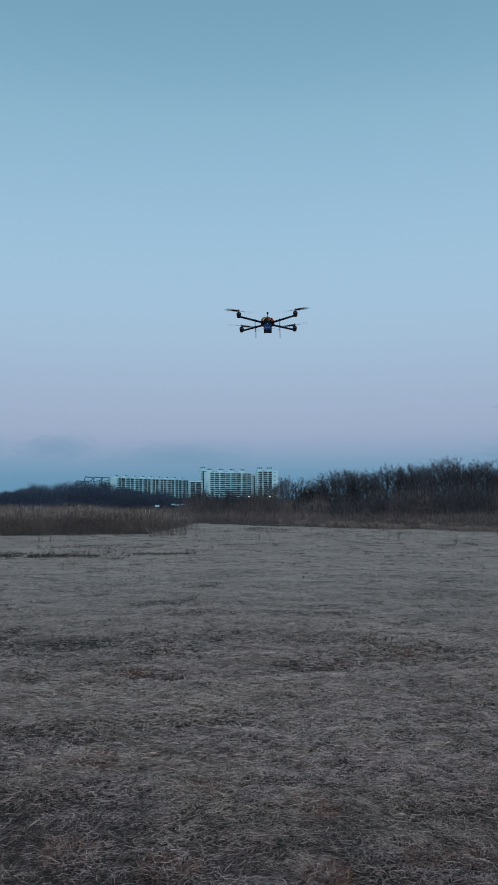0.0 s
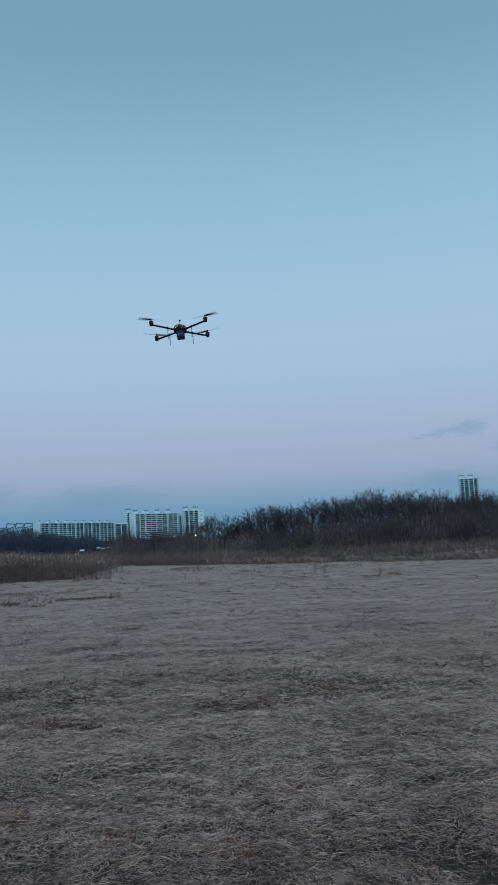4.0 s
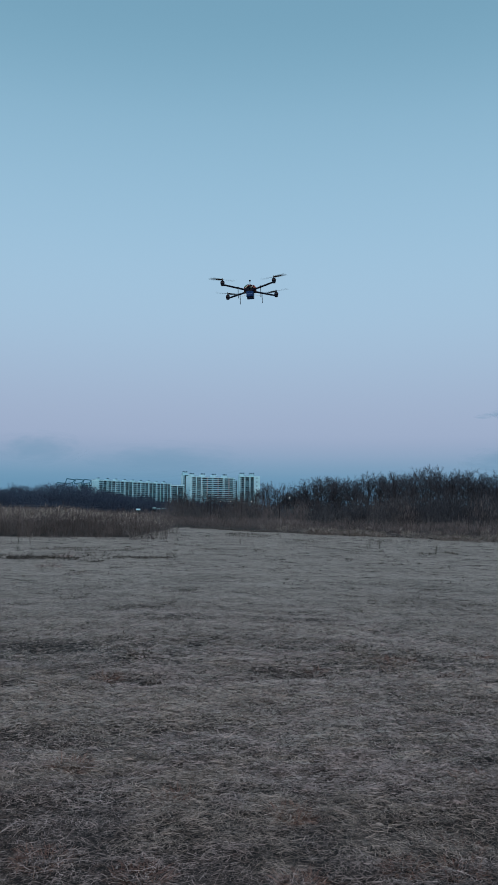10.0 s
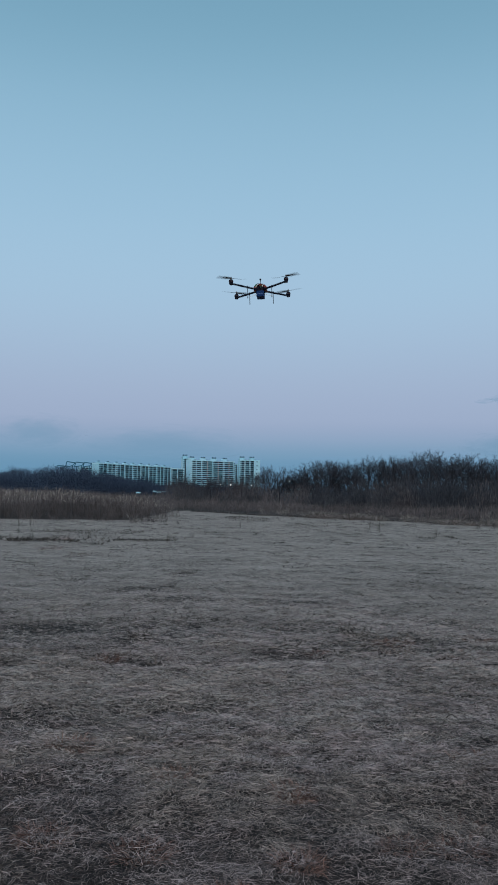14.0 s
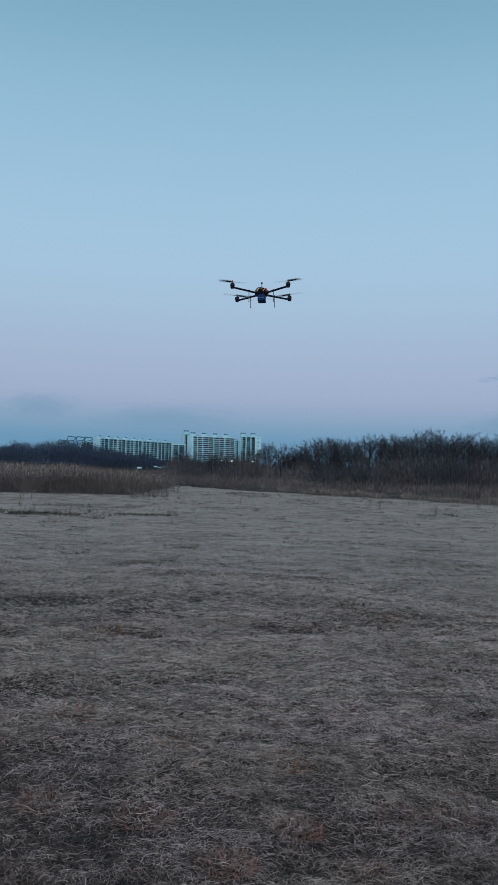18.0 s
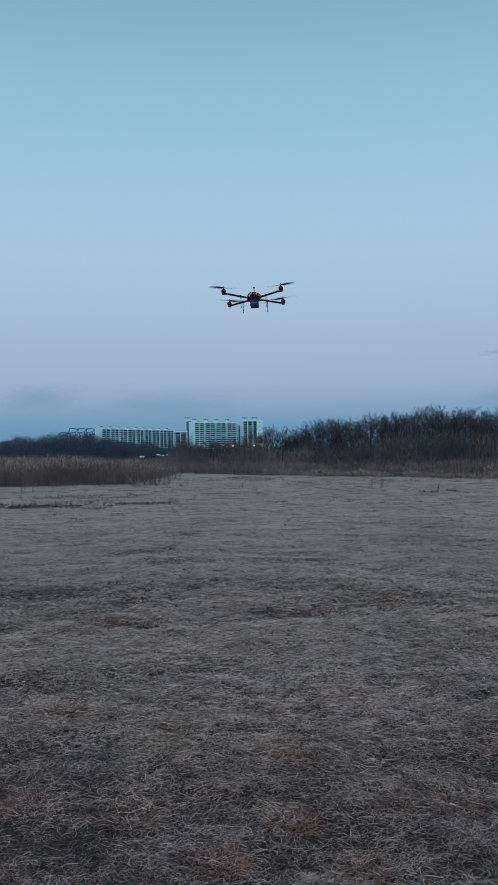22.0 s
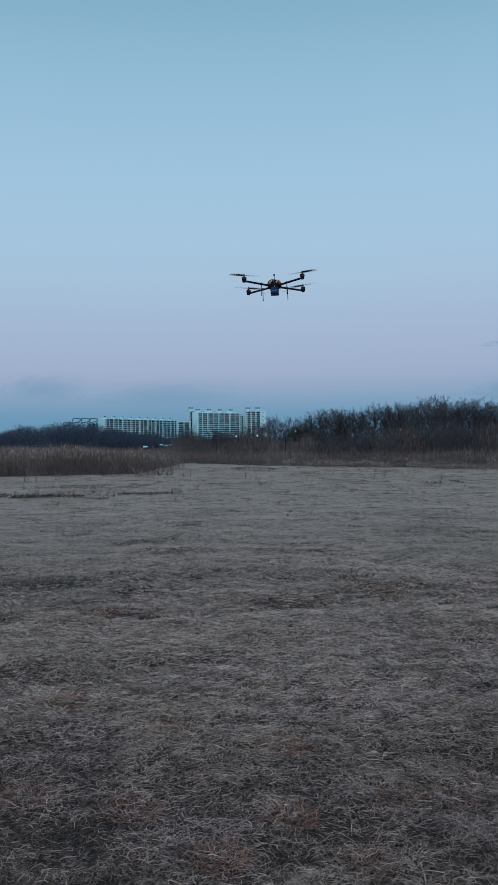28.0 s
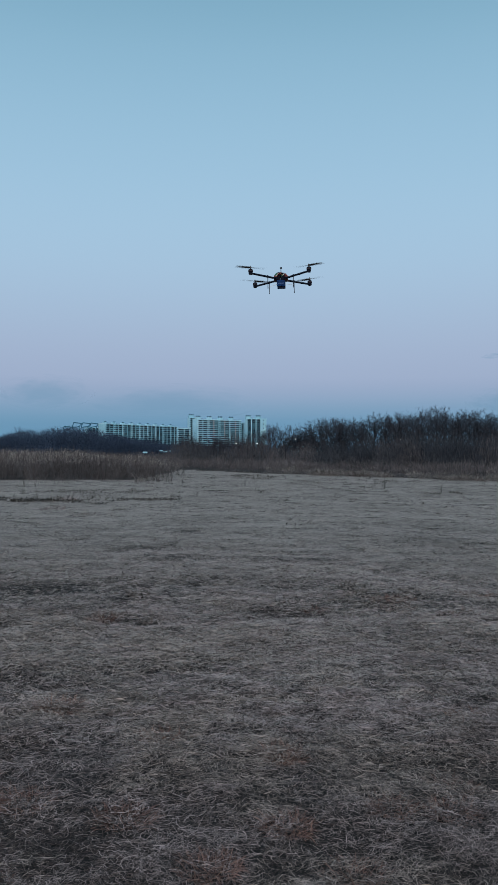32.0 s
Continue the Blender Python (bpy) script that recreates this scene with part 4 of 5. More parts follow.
def apartment(x0, x1, depth, top, away, turn, bays, floor=2.85, boxes=1.0, pink=(), label="", plain=None, stair=2.0, gable=0.0, rib_wide=1.2, sill=0.34):
    """A slab of flats: dark recessed core, white bands floor by floor, white stair columns, dark panes, roof boxes."""
    base = new("apartment_building")
    base.matrix_basis = Matrix.Translation((x0, away, 0)) @ Matrix.Rotation(radians(turn), 4, "Z")
    wide = (x1 - x0) / math.cos(radians(turn))
    tagged(base, label, "apartment building", group="distant apartment blocks")
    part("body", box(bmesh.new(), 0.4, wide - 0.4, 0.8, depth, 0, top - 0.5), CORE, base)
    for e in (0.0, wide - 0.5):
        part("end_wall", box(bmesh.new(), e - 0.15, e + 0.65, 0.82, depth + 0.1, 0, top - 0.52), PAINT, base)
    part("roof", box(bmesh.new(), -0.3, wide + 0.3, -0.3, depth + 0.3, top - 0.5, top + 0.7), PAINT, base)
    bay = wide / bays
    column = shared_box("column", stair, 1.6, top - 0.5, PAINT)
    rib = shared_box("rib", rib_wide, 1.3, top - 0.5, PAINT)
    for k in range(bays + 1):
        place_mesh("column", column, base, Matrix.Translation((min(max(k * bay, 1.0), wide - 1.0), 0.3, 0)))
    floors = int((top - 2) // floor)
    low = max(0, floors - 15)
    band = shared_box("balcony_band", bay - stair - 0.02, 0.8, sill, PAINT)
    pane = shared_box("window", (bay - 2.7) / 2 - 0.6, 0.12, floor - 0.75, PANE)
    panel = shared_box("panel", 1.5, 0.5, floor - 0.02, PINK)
    for k in range(bays):
        mid = (k + 0.5) * bay
        if k not in pink:
            place_mesh("rib", rib, base, Matrix.Translation((mid, 0.3, 0)))
        for n in range(low, floors):
            z = top - 0.5 - (floors - n) * floor
            place_mesh("balcony_band", band, base, Matrix.Translation((mid, 0.35, z)))
            for s in (-1, 1):
                place_mesh("window", pane, base, Matrix.Translation((mid + s * (bay - 2.0) / 4, 0.72, z + 0.67)))
            if k in pink:
                place_mesh("panel", panel, base, Matrix.Translation((mid, 0.45, z + 0.01)))
    slot = shared_box("stair_window", 0.65 * stair, 0.1, 1.4, PANE)
    for k, n in itertools.product(range(bays + 1), range(low, floors)):
        place_mesh("stair_window", slot, base, Matrix.Translation((min(max(k * bay, 1.0), wide - 1.0), -0.53, top - 0.5 - (floors - n) * floor + 0.9)))
    if plain:
        part("end_wall", box(bmesh.new(), plain * wide, wide + 0.1, -1.1, 0.9, 0, top - 0.55), PAINT, base, "plain white end wall")
        for n in range(low, floors, 2):
            place_mesh("end_window", shared_box("end_window", 1.5, 0.1, 1.3, PANE), base, Matrix.Translation(((plain + 1) / 2 * wide, -1.13, top - 0.5 - (floors - n) * floor + 0.9)))
    if gable:
        part("gable_wall", box(bmesh.new(), -0.8, gable, -0.7, depth + 0.4, 0, top + 1.4), PAINT, base, "plain white gable wall")
    if boxes:
        for k in range(bays):
            b = box(bmesh.new(), -3.6 * boxes, 3.6 * boxes, 1.5, 6.5, 0, 3.0 * boxes)
            house = part("rooftop_box", b, PAINT, base)
            house.matrix_basis = Matrix.Translation((k * bay + 3.2, 0, top + 0.7))
            for s in (-2.6 * boxes, 0, 2.6 * boxes):
                part("vent", tube(bmesh.new(), (s, 3, 3.0 * boxes), (s, 3, 5.0 * boxes), 0.85 * boxes, 0.75 * boxes, 8), CORE, house)
    return base


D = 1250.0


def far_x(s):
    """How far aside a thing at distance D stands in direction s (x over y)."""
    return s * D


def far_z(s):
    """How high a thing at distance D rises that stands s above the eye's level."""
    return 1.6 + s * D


WHITE = "white high-rise apartment slab with rows of balconies"
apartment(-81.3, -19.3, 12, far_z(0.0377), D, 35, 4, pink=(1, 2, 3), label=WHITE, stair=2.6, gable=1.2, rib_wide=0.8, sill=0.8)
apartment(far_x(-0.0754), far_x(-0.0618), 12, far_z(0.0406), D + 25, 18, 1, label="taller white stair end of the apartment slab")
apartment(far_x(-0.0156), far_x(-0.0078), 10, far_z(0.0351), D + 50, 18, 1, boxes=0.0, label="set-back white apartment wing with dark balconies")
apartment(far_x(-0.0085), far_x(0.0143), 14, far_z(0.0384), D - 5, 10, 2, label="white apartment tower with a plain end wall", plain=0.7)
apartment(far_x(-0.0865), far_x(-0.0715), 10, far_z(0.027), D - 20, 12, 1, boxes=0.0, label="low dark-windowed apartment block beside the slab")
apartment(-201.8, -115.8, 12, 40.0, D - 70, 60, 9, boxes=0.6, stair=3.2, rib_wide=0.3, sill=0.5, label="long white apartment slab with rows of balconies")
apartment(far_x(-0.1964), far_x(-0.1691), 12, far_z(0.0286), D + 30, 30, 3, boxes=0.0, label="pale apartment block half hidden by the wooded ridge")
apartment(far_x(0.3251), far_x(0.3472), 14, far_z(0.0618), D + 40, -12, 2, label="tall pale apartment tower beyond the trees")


def roof_frame(x0, x1, z0, z1, away, label):
    """An open slanting steel frame standing on a block's roof."""
    base = new("roof_frame")
    base.matrix_basis = Matrix.Translation((x0, away, z0))
    w, h = x1 - x0, z1 - z0
    runs = [((0, 0, 0), (w * 0.16, 0, h)), ((w * 0.16, 0, h), (w, 0, h * 0.8)), ((0, 0, 0), (w * 0.75, 0, h * 0.25)), ((w * 0.75, 0, h * 0.25), (w, 0, h * 0.8)),
            ((w * 0.2, 0, 0), (w * 0.2, 0, -14)), ((w * 0.75, 0, h * 0.25), (w * 0.75, 0, -14))]
    for a, b in runs:
        part("beam", tube(bmesh.new(), a, b, 0.65, sides=6), TEAL, base)
    tagged(base, label, "roof frame", group="steel roof frames")


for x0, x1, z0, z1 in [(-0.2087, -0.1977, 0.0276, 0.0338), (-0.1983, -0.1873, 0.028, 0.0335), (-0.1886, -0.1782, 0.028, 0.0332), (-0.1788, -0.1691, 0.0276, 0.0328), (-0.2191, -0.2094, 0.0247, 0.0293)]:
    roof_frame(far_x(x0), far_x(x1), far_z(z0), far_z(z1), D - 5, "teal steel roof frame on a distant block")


# ---------------------------------------------------------------- small things in the middle distance
def farm_house(x, y, wide, deep, wall, ridge_, label, coat=PAINT, cover=TILE):
    base = new("farm_house")
    base.location = (x, y, 0)
    part("wall", box(bmesh.new(), -wide / 2, wide / 2, -deep / 2, deep / 2, 0, wall, 0.03), coat, base)
    b = bmesh.new()
    for s in (-1, 1):
        m = Matrix.Translation((0, s * deep / 4, (wall + ridge_) / 2)) @ Matrix.Rotation(-s * math.atan2(ridge_ - wall, deep / 2), 4, "X")
        box(b, -wide / 2 - 0.4, wide / 2 + 0.4, -deep * 0.32, deep * 0.32, 0, 0.16, 0.0, m)
    part("roof", b, cover, base)
    for k in range(max(2, int(wide / 2.2))):
        px = -wide / 2 + (k + 0.5) * wide / max(2, int(wide / 2.2))
        part("window", box(bmesh.new(), px - 0.55, px + 0.55, -deep / 2 - 0.06, -deep / 2 + 0.03, wall * 0.4, wall * 0.8), PANE, base)
    return tagged(base, label, "house")


shed = farm_house(9.2, 150, 5.5, 4.0, 2.8, 3.2, "low dark shed with pale bands behind bare trees", CORE)
for z in (1.75, 2.45):
    part("pale_band", box(bmesh.new(), -2.7, 2.7, -2.12, -2.02, z, z + 0.16, 0.01), PAINT, shed, "thin pale band along the wall")
for x, y, w, h in [(-131, 395, 9, 5.6), (-139, 400, 8, 6.4), (-148, 398, 10, 6.0), (-41.2, 330, 0.9, 1.7), (-35.6, 335, 0.5, 2.5), (-34.2, 337, 0.6, 2.1), (-32.2, 338, 0.5, 2.4)]:
    farm_house(x, y, w, min(6, w), h * 0.65, h, "small far-off house with dark walls and roof" if x < -60 else "low far-off shed with a pale roof", CORE, TILE if x < -60 else PAINT)


def street_lamp(x, y, height, size):
    base = new("street_lamp")
    base.location = (x, y, 0)
    part("pole", tube(bmesh.new(), (0, 0, 0), (0, 0, height), 0.03, 0.02, 8), BARK, base)
    part("arm", tube(bmesh.new(), (0, 0, height - 0.05), (0.9, 0, height + 0.1), 0.02, 0.02, 6), BARK, base)
    b = bmesh.new()
    bmesh.ops.create_uvsphere(b, u_segments=12, v_segments=8, radius=size)
    bmesh.ops.transform(b, matrix=Matrix.Translation((1.0, 0, height - 0.02)) @ Matrix.Diagonal((1.2, 1, 0.7, 1)), verts=b.verts)
    part("lamp_head", b, LAMP, base, "glowing white lamp head")
    tagged(base, "lit street lamp glowing behind the bare scrub", "street lamp", group="street lamps")


for aside, up, away, size in [(-0.0189, 0.0101, 88, 0.044), (0.0052, 0.0101, 88, 0.04), (-0.0306, 0.0104, 88, 0.018), (0.0488, 0.015, 88, 0.02), (0.1697, 0.015, 90, 0.018), (-0.3322, 0.0046, 112, 0.05), (-0.3244, 0.0052, 112, 0.04), (-0.3388, 0.0049, 112, 0.03)]:
    street_lamp(aside * away - 1.0, away, 1.6 + up * away, size)


# ---------------------------------------------------------------- the quadcopter
HALF = 0.23


def ball(bm, at, radius, flat=1.0, u=12, v=8):
    bmesh.ops.create_uvsphere(bm, u_segments=u, v_segments=v, radius=radius, matrix=Matrix.Translation(at) @ Matrix.Diagonal((1, 1, flat, 1)))
    return bm


def propeller(parent, x, y, spin):
    """Two pitched, tapered blades on a hub; spin: 1 turns left as seen from above."""
    hub = part("propeller", tube(tube(bmesh.new(), (0, 0, -0.004), (0, 0, 0.007), 0.008, 0.007, 12), (0, 0, 0.007), (0, 0, 0.014), 0.004, 0.002, 10), PROP, parent)
    hub.location = (x, y, 0.026)
    for s in (1, -1):
        b = bmesh.new()
        rows = []
        for k in range(9):
            f = k / 8
            out = 0.006 + 0.122 * f
            chord = 0.023 * (0.45 + 1.5 * f * (1 - f) + 0.4 * (1 - f)) * (1 if k < 8 else 0.45)
            tilt = radians(30 - 17 * f) * spin
            row = []
            for c, lift in ((-0.5, 0.0), (0.0, 0.0018), (0.5, 0.0), (0.0, -0.0004)):
                row.append(b.verts.new((s * out, s * c * chord * math.cos(tilt), c * chord * math.sin(tilt) + lift)))
            rows.append(row)
        for p, q in zip(rows, rows[1:]):
            for i in range(4):
                b.faces.new((p[i], p[(i + 1) % 4], q[(i + 1) % 4], q[i]))
        b.faces.new(rows[0])
        b.faces.new(rows[-1][::-1])
        bmesh.ops.recalc_face_normals(b, faces=b.faces)
        part("blade", b, PROP, hub)
    return hub


def quadcopter():
    base = new("quadcopter")
    tagged(base, "black carbon-armed quadcopter hovering with a blue battery below", "drone")
    # plates
    for z, r_ in ((-0.038, 0.052), (0.0, 0.05)):
        b = bmesh.new()
        bmesh.ops.create_cone(b, cap_ends=True, segments=8, radius1=r_, radius2=r_, depth=0.003, matrix=Matrix.Translation((0, 0, z)) @ Matrix.Rotation(radians(22.5), 4, "Z"))
        part("centre_plate", b, CARBON, base)
    for k in range(4):
        a = radians(45 + 90 * k)
        part("standoff", tube(bmesh.new(), (0.042 * math.cos(a), 0.042 * math.sin(a), -0.037), (0.042 * math.cos(a), 0.042 * math.sin(a), -0.001), 0.0035, sides=8), COPPER, base)
    props = []
    for sx_, sy_ in ((-1, -1), (1, -1), (-1, 1), (1, 1)):
        tip = Vector((sx_ * HALF, sy_ * HALF, -0.018))
        way = tip.normalized()
        arm = part("arm", tube(bmesh.new(), Vector((way.x * 0.035, way.y * 0.035, -0.023)), tip + way * 0.016, 0.0084, 0.008, 14), CARBON, base)
        part("arm_clamp", box(bmesh.new(), 0.044, 0.066, -0.0115, 0.0115, -0.034, -0.011, 0.002, Matrix.Rotation(math.atan2(way.y, way.x), 4, "Z")), MOTOR, arm)
        can = bmesh.new()
        for z0, z1, r0, r1 in ((0.004, 0.011, 0.0155, 0.0188), (0.011, 0.024, 0.0188, 0.0188), (0.024, 0.031, 0.0188, 0.014), (0.031, 0.039, 0.006, 0.004)):
            tube(can, tip + Vector((0, 0, z0)), tip + Vector((0, 0, z1)), r0, r1, 20)
        motor = part("motor", can, MOTOR, base, "dark round motor can")
        part("motor_mount", tube(bmesh.new(), tip + Vector((0, 0, -0.012)), tip + Vector((0, 0, 0.004)), 0.0135, 0.0165, 14), CARBON, motor)
        part("winding", tube(bmesh.new(), tip + Vector((0, 0, 0.0125)), tip + Vector((0, 0, 0.0195)), 0.0192, sides=20), COPPER, motor)
        # blades face the viewer when they sweep past the outer side of the near arms
        spin = 1 if sx_ * sy_ > 0 else -1
        props.append((propeller(base, sx_ * HALF, sy_ * HALF, spin), sx_, sy_, spin))
        # leg hanging from the arm
        root = way * 0.145
        leg = part("leg", tube(bmesh.new(), (root.x, root.y, -0.014), (root.x, root.y * 1.02, -0.112), 0.003, 0.0026, 8), CARBON, base)
        part("leg_socket", tube(bmesh.new(), (root.x, root.y, -0.03), (root.x, root.y, -0.01), 0.0052, sides=10), MOTOR, leg)
        part("foot", ball(bmesh.new(), (root.x, root.y * 1.02, -0.113), 0.0042), MOTOR, leg)
    # flight controller stack, boxes and wires on the plate
    part("flight_controller", box(bmesh.new(), -0.02, 0.02, -0.028, 0.028, 0.0015, 0.022, 0.003), MOTOR, base)
    part("receiver", box(bmesh.new(), -0.044, -0.023, -0.03, 0.012, 0.0015, 0.02, 0.002), GREEN, base)
    part("power_module", box(bmesh.new(), 0.023, 0.044, -0.03, 0.016, 0.0015, 0.018, 0.002), BOARD, base)
    for k, (x0, x1) in enumerate(((-0.056, -0.031), (-0.026, -0.003), (0.001, 0.024), (0.03, 0.056))):
        part("speed_controller", box(bmesh.new(), x0, x1, -0.04, 0.04, -0.036, -0.002, 0.003), (BOARD, MOTOR, MOTOR, BOARD)[k], base)
    for k in range(24):
        a0, a1 = 0.27 * k - 2.9, 0.27 * k - 2.9 + 1.7
        p, q = Vector((0.057 * math.cos(a0), 0.046 * math.sin(a0), -0.016 + 0.006 * (k % 4))), Vector((0.038 * math.cos(a1), 0.032 * math.sin(a1), 0.013 + 0.003 * (k % 3)))
        top = (p + q) / 2 + Vector((0.012 * math.cos(a0), 0.012 * math.sin(a0), 0.016 + 0.0065 * (k % 5)))
        b = bmesh.new()
        run = [p.lerp(top, t).lerp(top.lerp(q, t), t) for t in (0, 0.2, 0.4, 0.6, 0.8, 1.0)]
        for a, c_ in zip(run, run[1:]):
            tube(b, a, c_, 0.0029, sides=6)
        part("wire", b, (ORANGE, MOTOR, PALE, BOARD, MOTOR, GREEN, PALE, MOTOR, ORANGE, BOARD, MOTOR)[k % 11], base)
    # satellite antenna on its mast
    mast = part("mast", tube(bmesh.new(), (0, 0.005, 0.02), (0, 0.005, 0.07), 0.0026, sides=8), CARBON, base)
    b = bmesh.new()
    tube(b, (0, 0.005, 0.068), (0, 0.005, 0.078), 0.0085, 0.0075, 14)
    part("antenna", b, MOTOR, mast)
    # battery tray under the body
    part("battery", box(bmesh.new(), -0.032, 0.032, -0.055, 0.055, -0.09, -0.0395, 0.005), BLUE, base, "blue shrink-wrapped battery pack")
    battery = base.children[-1]
    part("label", box(bmesh.new(), -0.022, 0.022, -0.0565, -0.054, -0.071, -0.063, 0.0), LABEL, battery)
    for y in (-0.045, 0.04):
        part("strap", box(bmesh.new(), -0.0332, 0.0332, y - 0.006, y + 0.006, -0.0912, -0.038, 0.003), MOTOR, battery)
    part("power_lead", tube(bmesh.new(), (-0.03, -0.06, -0.075), (-0.085, -0.085, -0.1), 0.0016, sides=6), PALE, base)
    part("crossbar", tube(bmesh.new(), (0.03, 0.02, -0.055), (0.104, 0.104, -0.05), 0.0014, sides=6), PALE, base)
    return base, props


DRONE, PROPS = quadcopter()

# ---------------------------------------------------------------- faint clouds low over the horizon
def cloud_material():
    m = bpy.data.materials.new("thin_dusk_cloud")
    m.use_nodes = True
    n, l = m.node_tree.nodes, m.node_tree.links
    n.clear()
    out, mix, clear, body = n.new("ShaderNodeOutputMaterial"), n.new("ShaderNodeMixShader"), n.new("ShaderNodeBsdfTransparent"), n.new("ShaderNodeEmission")
    body.inputs["Color"].default_value = lin(112, 152, 182)
    co, sep, no = n.new("ShaderNodeTexCoord"), n.new("ShaderNodeVectorMath"), n.new("ShaderNodeTexNoise")
    sep.operation = "LENGTH"
    flat = n.new("ShaderNodeVectorMath")
    flat.operation = "MULTIPLY"
    flat.inputs[1].default_value = (1, 0, 1)
    l.new(co.outputs["Object"], flat.inputs[0])
    l.new(flat.outputs[0], sep.inputs[0])
    no.inputs["Scale"].default_value, no.inputs["Detail"].default_value = 2.2, 4
    l.new(co.outputs["Object"], no.inputs["Vector"])
    add = n.new("ShaderNodeMath")
    add.operation = "MULTIPLY_ADD"
    add.inputs[1].default_value = 1.5
    l.new(no.outputs["Fac"], add.inputs[0])
    l.new(sep.outputs["Value"], add.inputs[2])
    rng_ = n.new("ShaderNodeMapRange")
    rng_.interpolation_type = "SMOOTHSTEP"
    rng_.inputs["From Min"].default_value, rng_.inputs["From Max"].default_value = 0.75, 1.75
    rng_.inputs["To Min"].default_value, rng_.inputs["To Max"].default_value = 0.3, 0.0
    l.new(add.outputs[0], rng_.inputs["Value"])
    l.new(rng_.outputs[0], mix.inputs[0])
    l.new(clear.outputs[0], mix.inputs[1])
    l.new(body.outputs[0], mix.inputs[2])
    l.new(mix.outputs[0], out.inputs[0])
    return m


CLOUD = cloud_material()
for aside, up, wide, high in [(-0.2412, 0.0689, 0.0585, 0.0221), (-0.0949, 0.0572, 0.104, 0.0234), (0.275, 0.1118, 0.0143, 0.0026), (0.2965, 0.1157, 0.0169, 0.0072), (0.3309, 0.1209, 0.0293, 0.013), (0.2984, 0.0598, 0.0585, 0.0195), (-0.3648, 0.0715, 0.078, 0.0195), (0.4415, 0.0975, 0.104, 0.0195)]:
    away = 3200
    b = bmesh.new()
    bmesh.ops.create_uvsphere(b, u_segments=24, v_segments=12, radius=1.0)
    ob = part("cloud", b, CLOUD)
    ob.matrix_basis = Matrix.Translation((aside * away, away, 1.6 + up * away)) @ Matrix.Diagonal((wide * away, 60, high * away, 1))
    tagged(ob, "thin blue-grey cloud low over the horizon", "cloud", kind="structure")


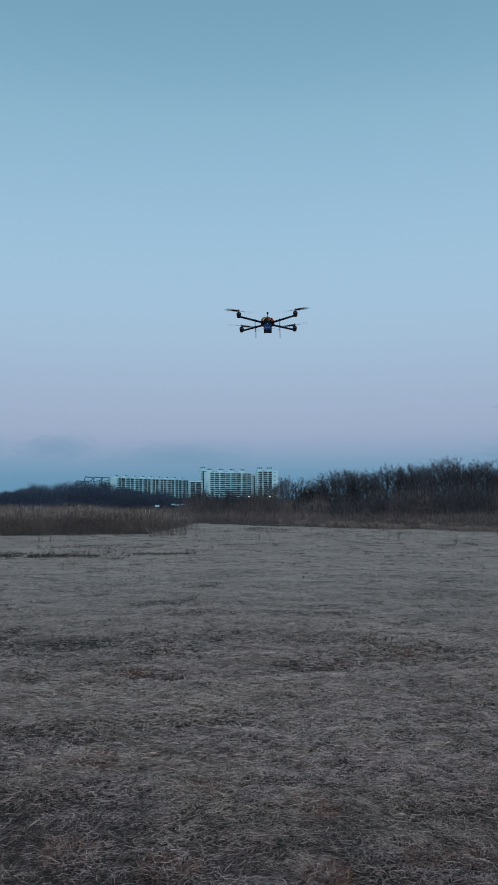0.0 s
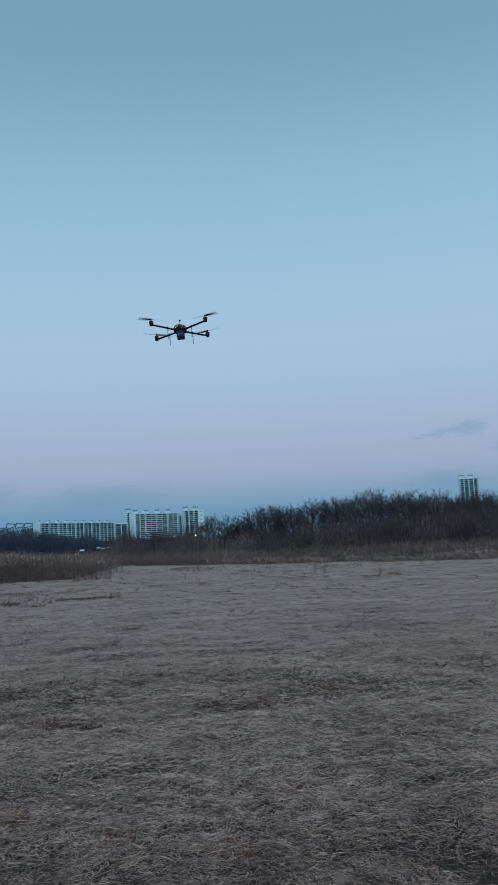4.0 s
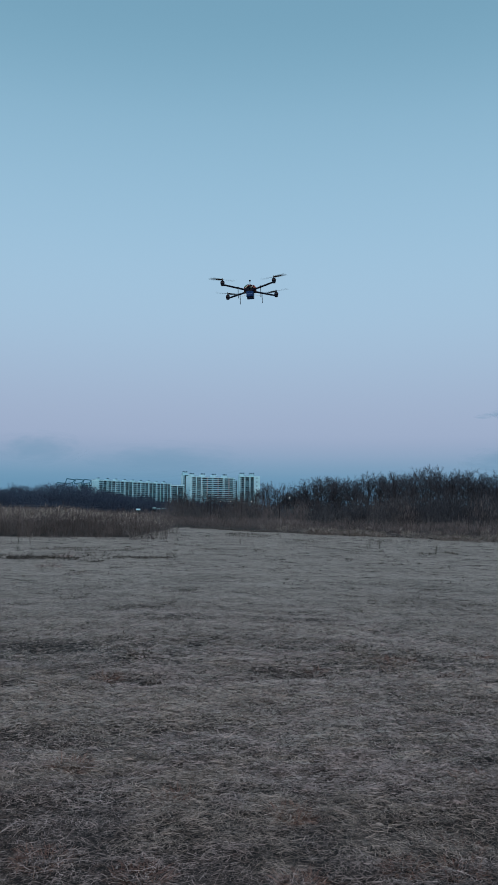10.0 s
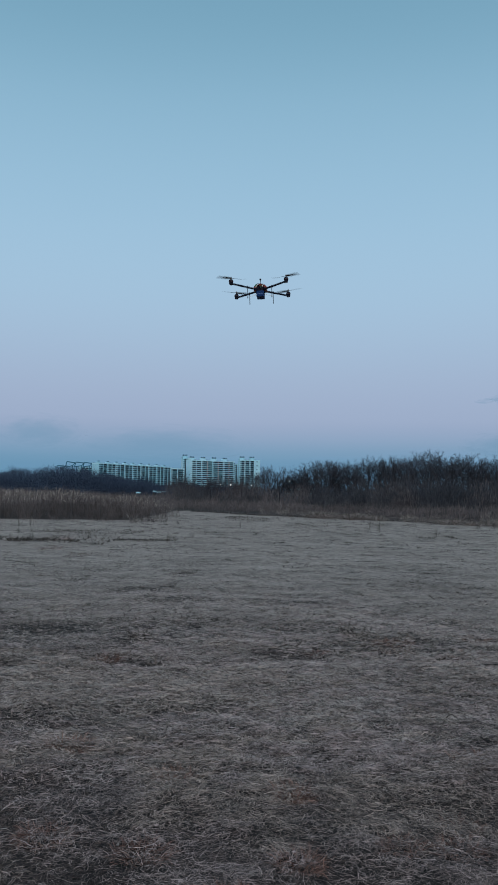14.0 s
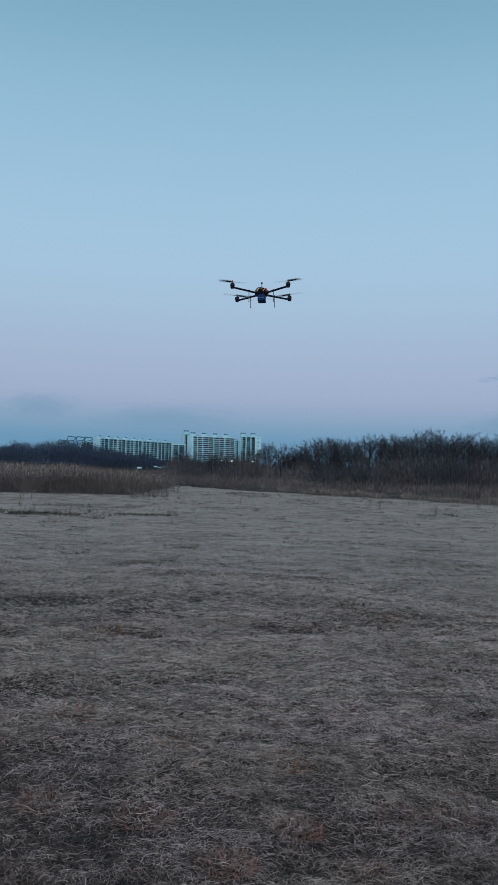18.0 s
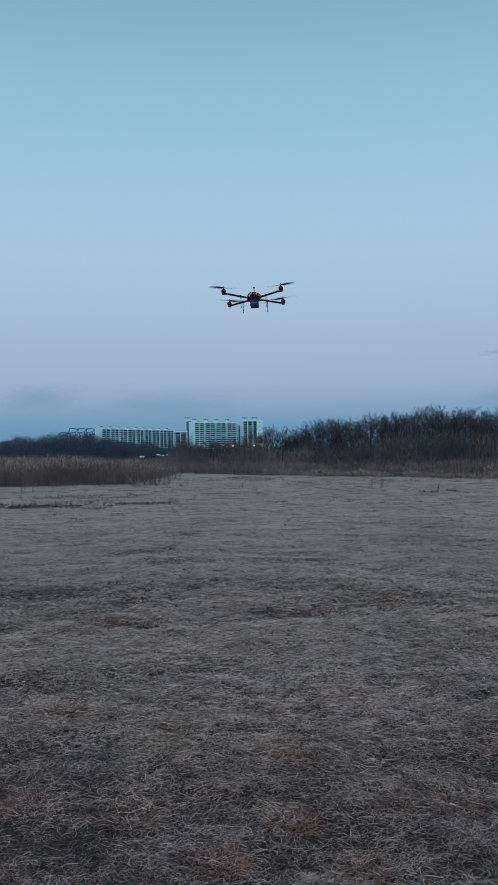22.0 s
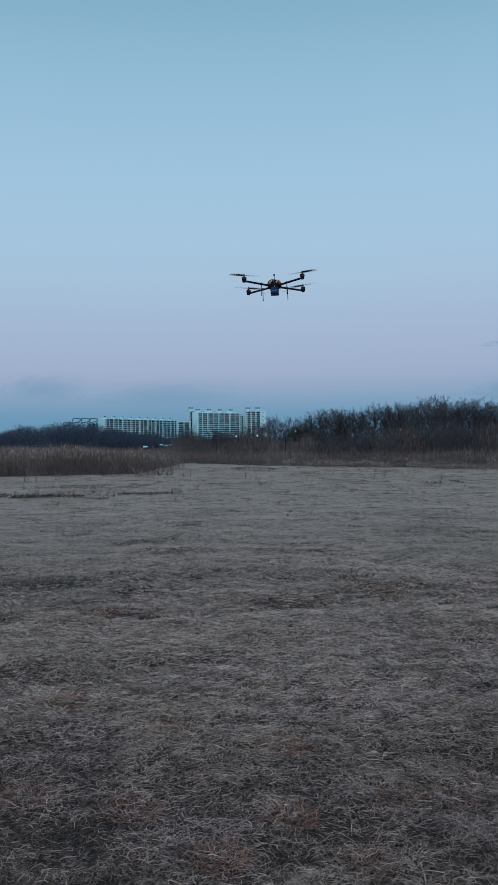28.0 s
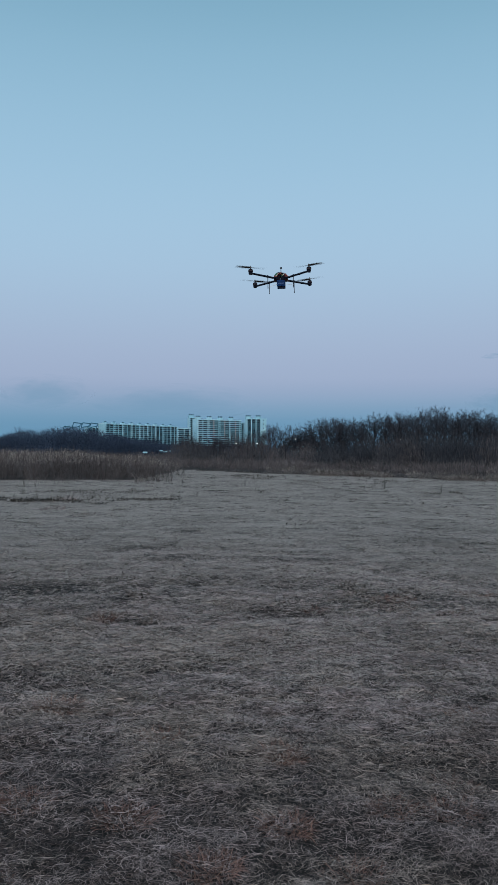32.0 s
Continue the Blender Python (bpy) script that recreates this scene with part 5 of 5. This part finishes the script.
# ---------------------------------------------------------------- what moves
# seconds, place of the quadcopter, its pitch, roll and yaw
FLIGHT = [
    (0, 0.042, 7.168, 3.149, -3.4, -0.2, -1.3),
    (0.5, 0.029, 7.118, 3.135, -3.1, -0.8, -1.7),
    (1, 0.049, 7.131, 3.105, -2.7, -1.4, -1.8),
    (1.5, 0.048, 7.185, 3.095, -2.6, -1.6, -1.6),
    (2, 0.059, 7.250, 3.102, -3.0, -1.3, -1.5),
    (2.5, 0.151, 7.384, 3.118, -3.0, -1.2, -2.2),
    (4.5, 0.069, 7.553, 3.571, -2.2, -2.1, -3.5),
    (5, 0.058, 7.653, 3.604, -1.5, -2.9, -3.7),
    (5.5, 0.034, 7.748, 3.627, -1.2, -3.1, -3.5),
    (6, 0.025, 7.881, 3.720, -1.2, -2.8, -3.4),
    (6.5, 0.023, 7.943, 3.677, -1.4, -3.0, -3.4),
    (7, 0.041, 7.932, 3.512, -1.5, -3.0, -3.9),
    (7.5, 0.011, 7.916, 3.790, -1.3, -2.1, -4.8),
    (8, -0.017, 7.887, 4.042, -1.4, -1.6, -5.1),
    (8.5, -0.027, 7.868, 3.919, -1.7, -2.1, -4.4),
    (9, -0.009, 7.878, 3.645, -1.5, -2.7, -4.0),
    (9.5, -0.000, 7.887, 3.612, -1.1, -2.8, -4.4),
    (10, 0.010, 7.852, 3.635, -1.4, -2.7, -4.6),
    (10.5, 0.007, 7.722, 3.463, -1.9, -2.6, -4.6),
    (11, 0.004, 7.597, 3.307, -1.9, -2.7, -4.6),
    (11.5, 0.007, 7.548, 3.514, -1.6, -2.5, -4.7),
    (12, 0.017, 7.479, 3.588, -2.0, -2.4, -5.0),
    (12.5, 0.038, 7.404, 3.439, -2.4, -2.5, -5.1),
    (13, 0.047, 7.347, 3.206, -2.5, -2.3, -5.1),
    (13.5, 0.066, 7.338, 3.127, -2.2, -2.1, -4.9),
    (14, 0.087, 7.384, 3.364, -2.0, -2.2, -5.0),
    (14.5, 0.096, 7.385, 3.445, -2.2, -2.3, -4.8),
    (16.5, 0.091, 7.343, 3.070, -2.2, -2.2, -4.4),
    (17, 0.085, 7.329, 3.052, -2.3, -2.1, -4.2),
    (17.5, 0.076, 7.333, 3.065, -2.5, -2.0, -4.2),
    (18, 0.071, 7.335, 3.104, -2.7, -1.8, -4.1),
    (18.5, 0.075, 7.355, 3.085, -2.6, -1.7, -4.2),
    (19, 0.068, 7.347, 3.036, -2.4, -1.6, -4.4),
    (19.5, 0.073, 7.304, 2.967, -2.3, -1.6, -4.3),
    (20, 0.079, 7.275, 2.899, -2.3, -1.4, -3.8),
    (20.5, 0.087, 7.243, 2.872, -2.3, -1.3, -3.6),
    (21, 0.107, 7.234, 2.850, -2.5, -1.3, -3.8),
    (21.5, 0.150, 7.280, 2.870, -2.7, -1.1, -4.0),
    (22, 0.158, 7.320, 2.882, -2.9, -1.1, -4.4),
    (22.5, 0.170, 7.336, 2.902, -2.9, -1.3, -4.7),
    (23, 0.185, 7.333, 2.910, -2.8, -1.5, -4.7),
    (23.5, 0.194, 7.312, 2.897, -2.7, -1.5, -4.3),
    (24, 0.215, 7.308, 2.873, -2.7, -1.3, -4.0),
    (24.5, 0.219, 7.330, 2.836, -2.8, -1.1, -4.4),
    (25, 0.236, 7.326, 2.811, -2.8, -1.1, -4.6),
    (25.5, 0.258, 7.286, 2.772, -2.7, -1.2, -4.1),
    (27.5, 0.308, 7.282, 2.877, -2.6, -1.3, -3.9),
    (28, 0.303, 7.292, 2.885, -2.5, -1.5, -3.9),
    (28.5, 0.307, 7.290, 2.890, -2.2, -1.4, -3.7),
    (29, 0.307, 7.293, 2.865, -2.1, -1.2, -3.3),
    (29.5, 0.312, 7.268, 2.865, -2.1, -1.2, -3.5),
    (30, 0.330, 7.193, 2.874, -2.1, -1.8, -3.9),
    (30.5, 0.348, 7.151, 2.938, -2.2, -2.3, -4.2),
    (31, 0.359, 7.183, 2.994, -2.3, -2.2, -4.7),
    (31.5, 0.352, 7.229, 3.023, -2.2, -1.7, -4.8),
    (32, 0.328, 7.264, 3.006, -2.1, -1.5, -4.5),
]


def motions():
    walk(DRONE, [(row[0], pose(*row[1:])) for row in FLIGHT])
    turn = 84.0
    for hub, sx_, sy_, spin in PROPS:
        at = hub.location.copy()
        start = -28.0 * sx_
        walk(hub, [(k / FPS, pose(at.x, at.y, at.z, 0, 0, start + spin * turn * k)) for k in range(32 * FPS + 1)])


motions()
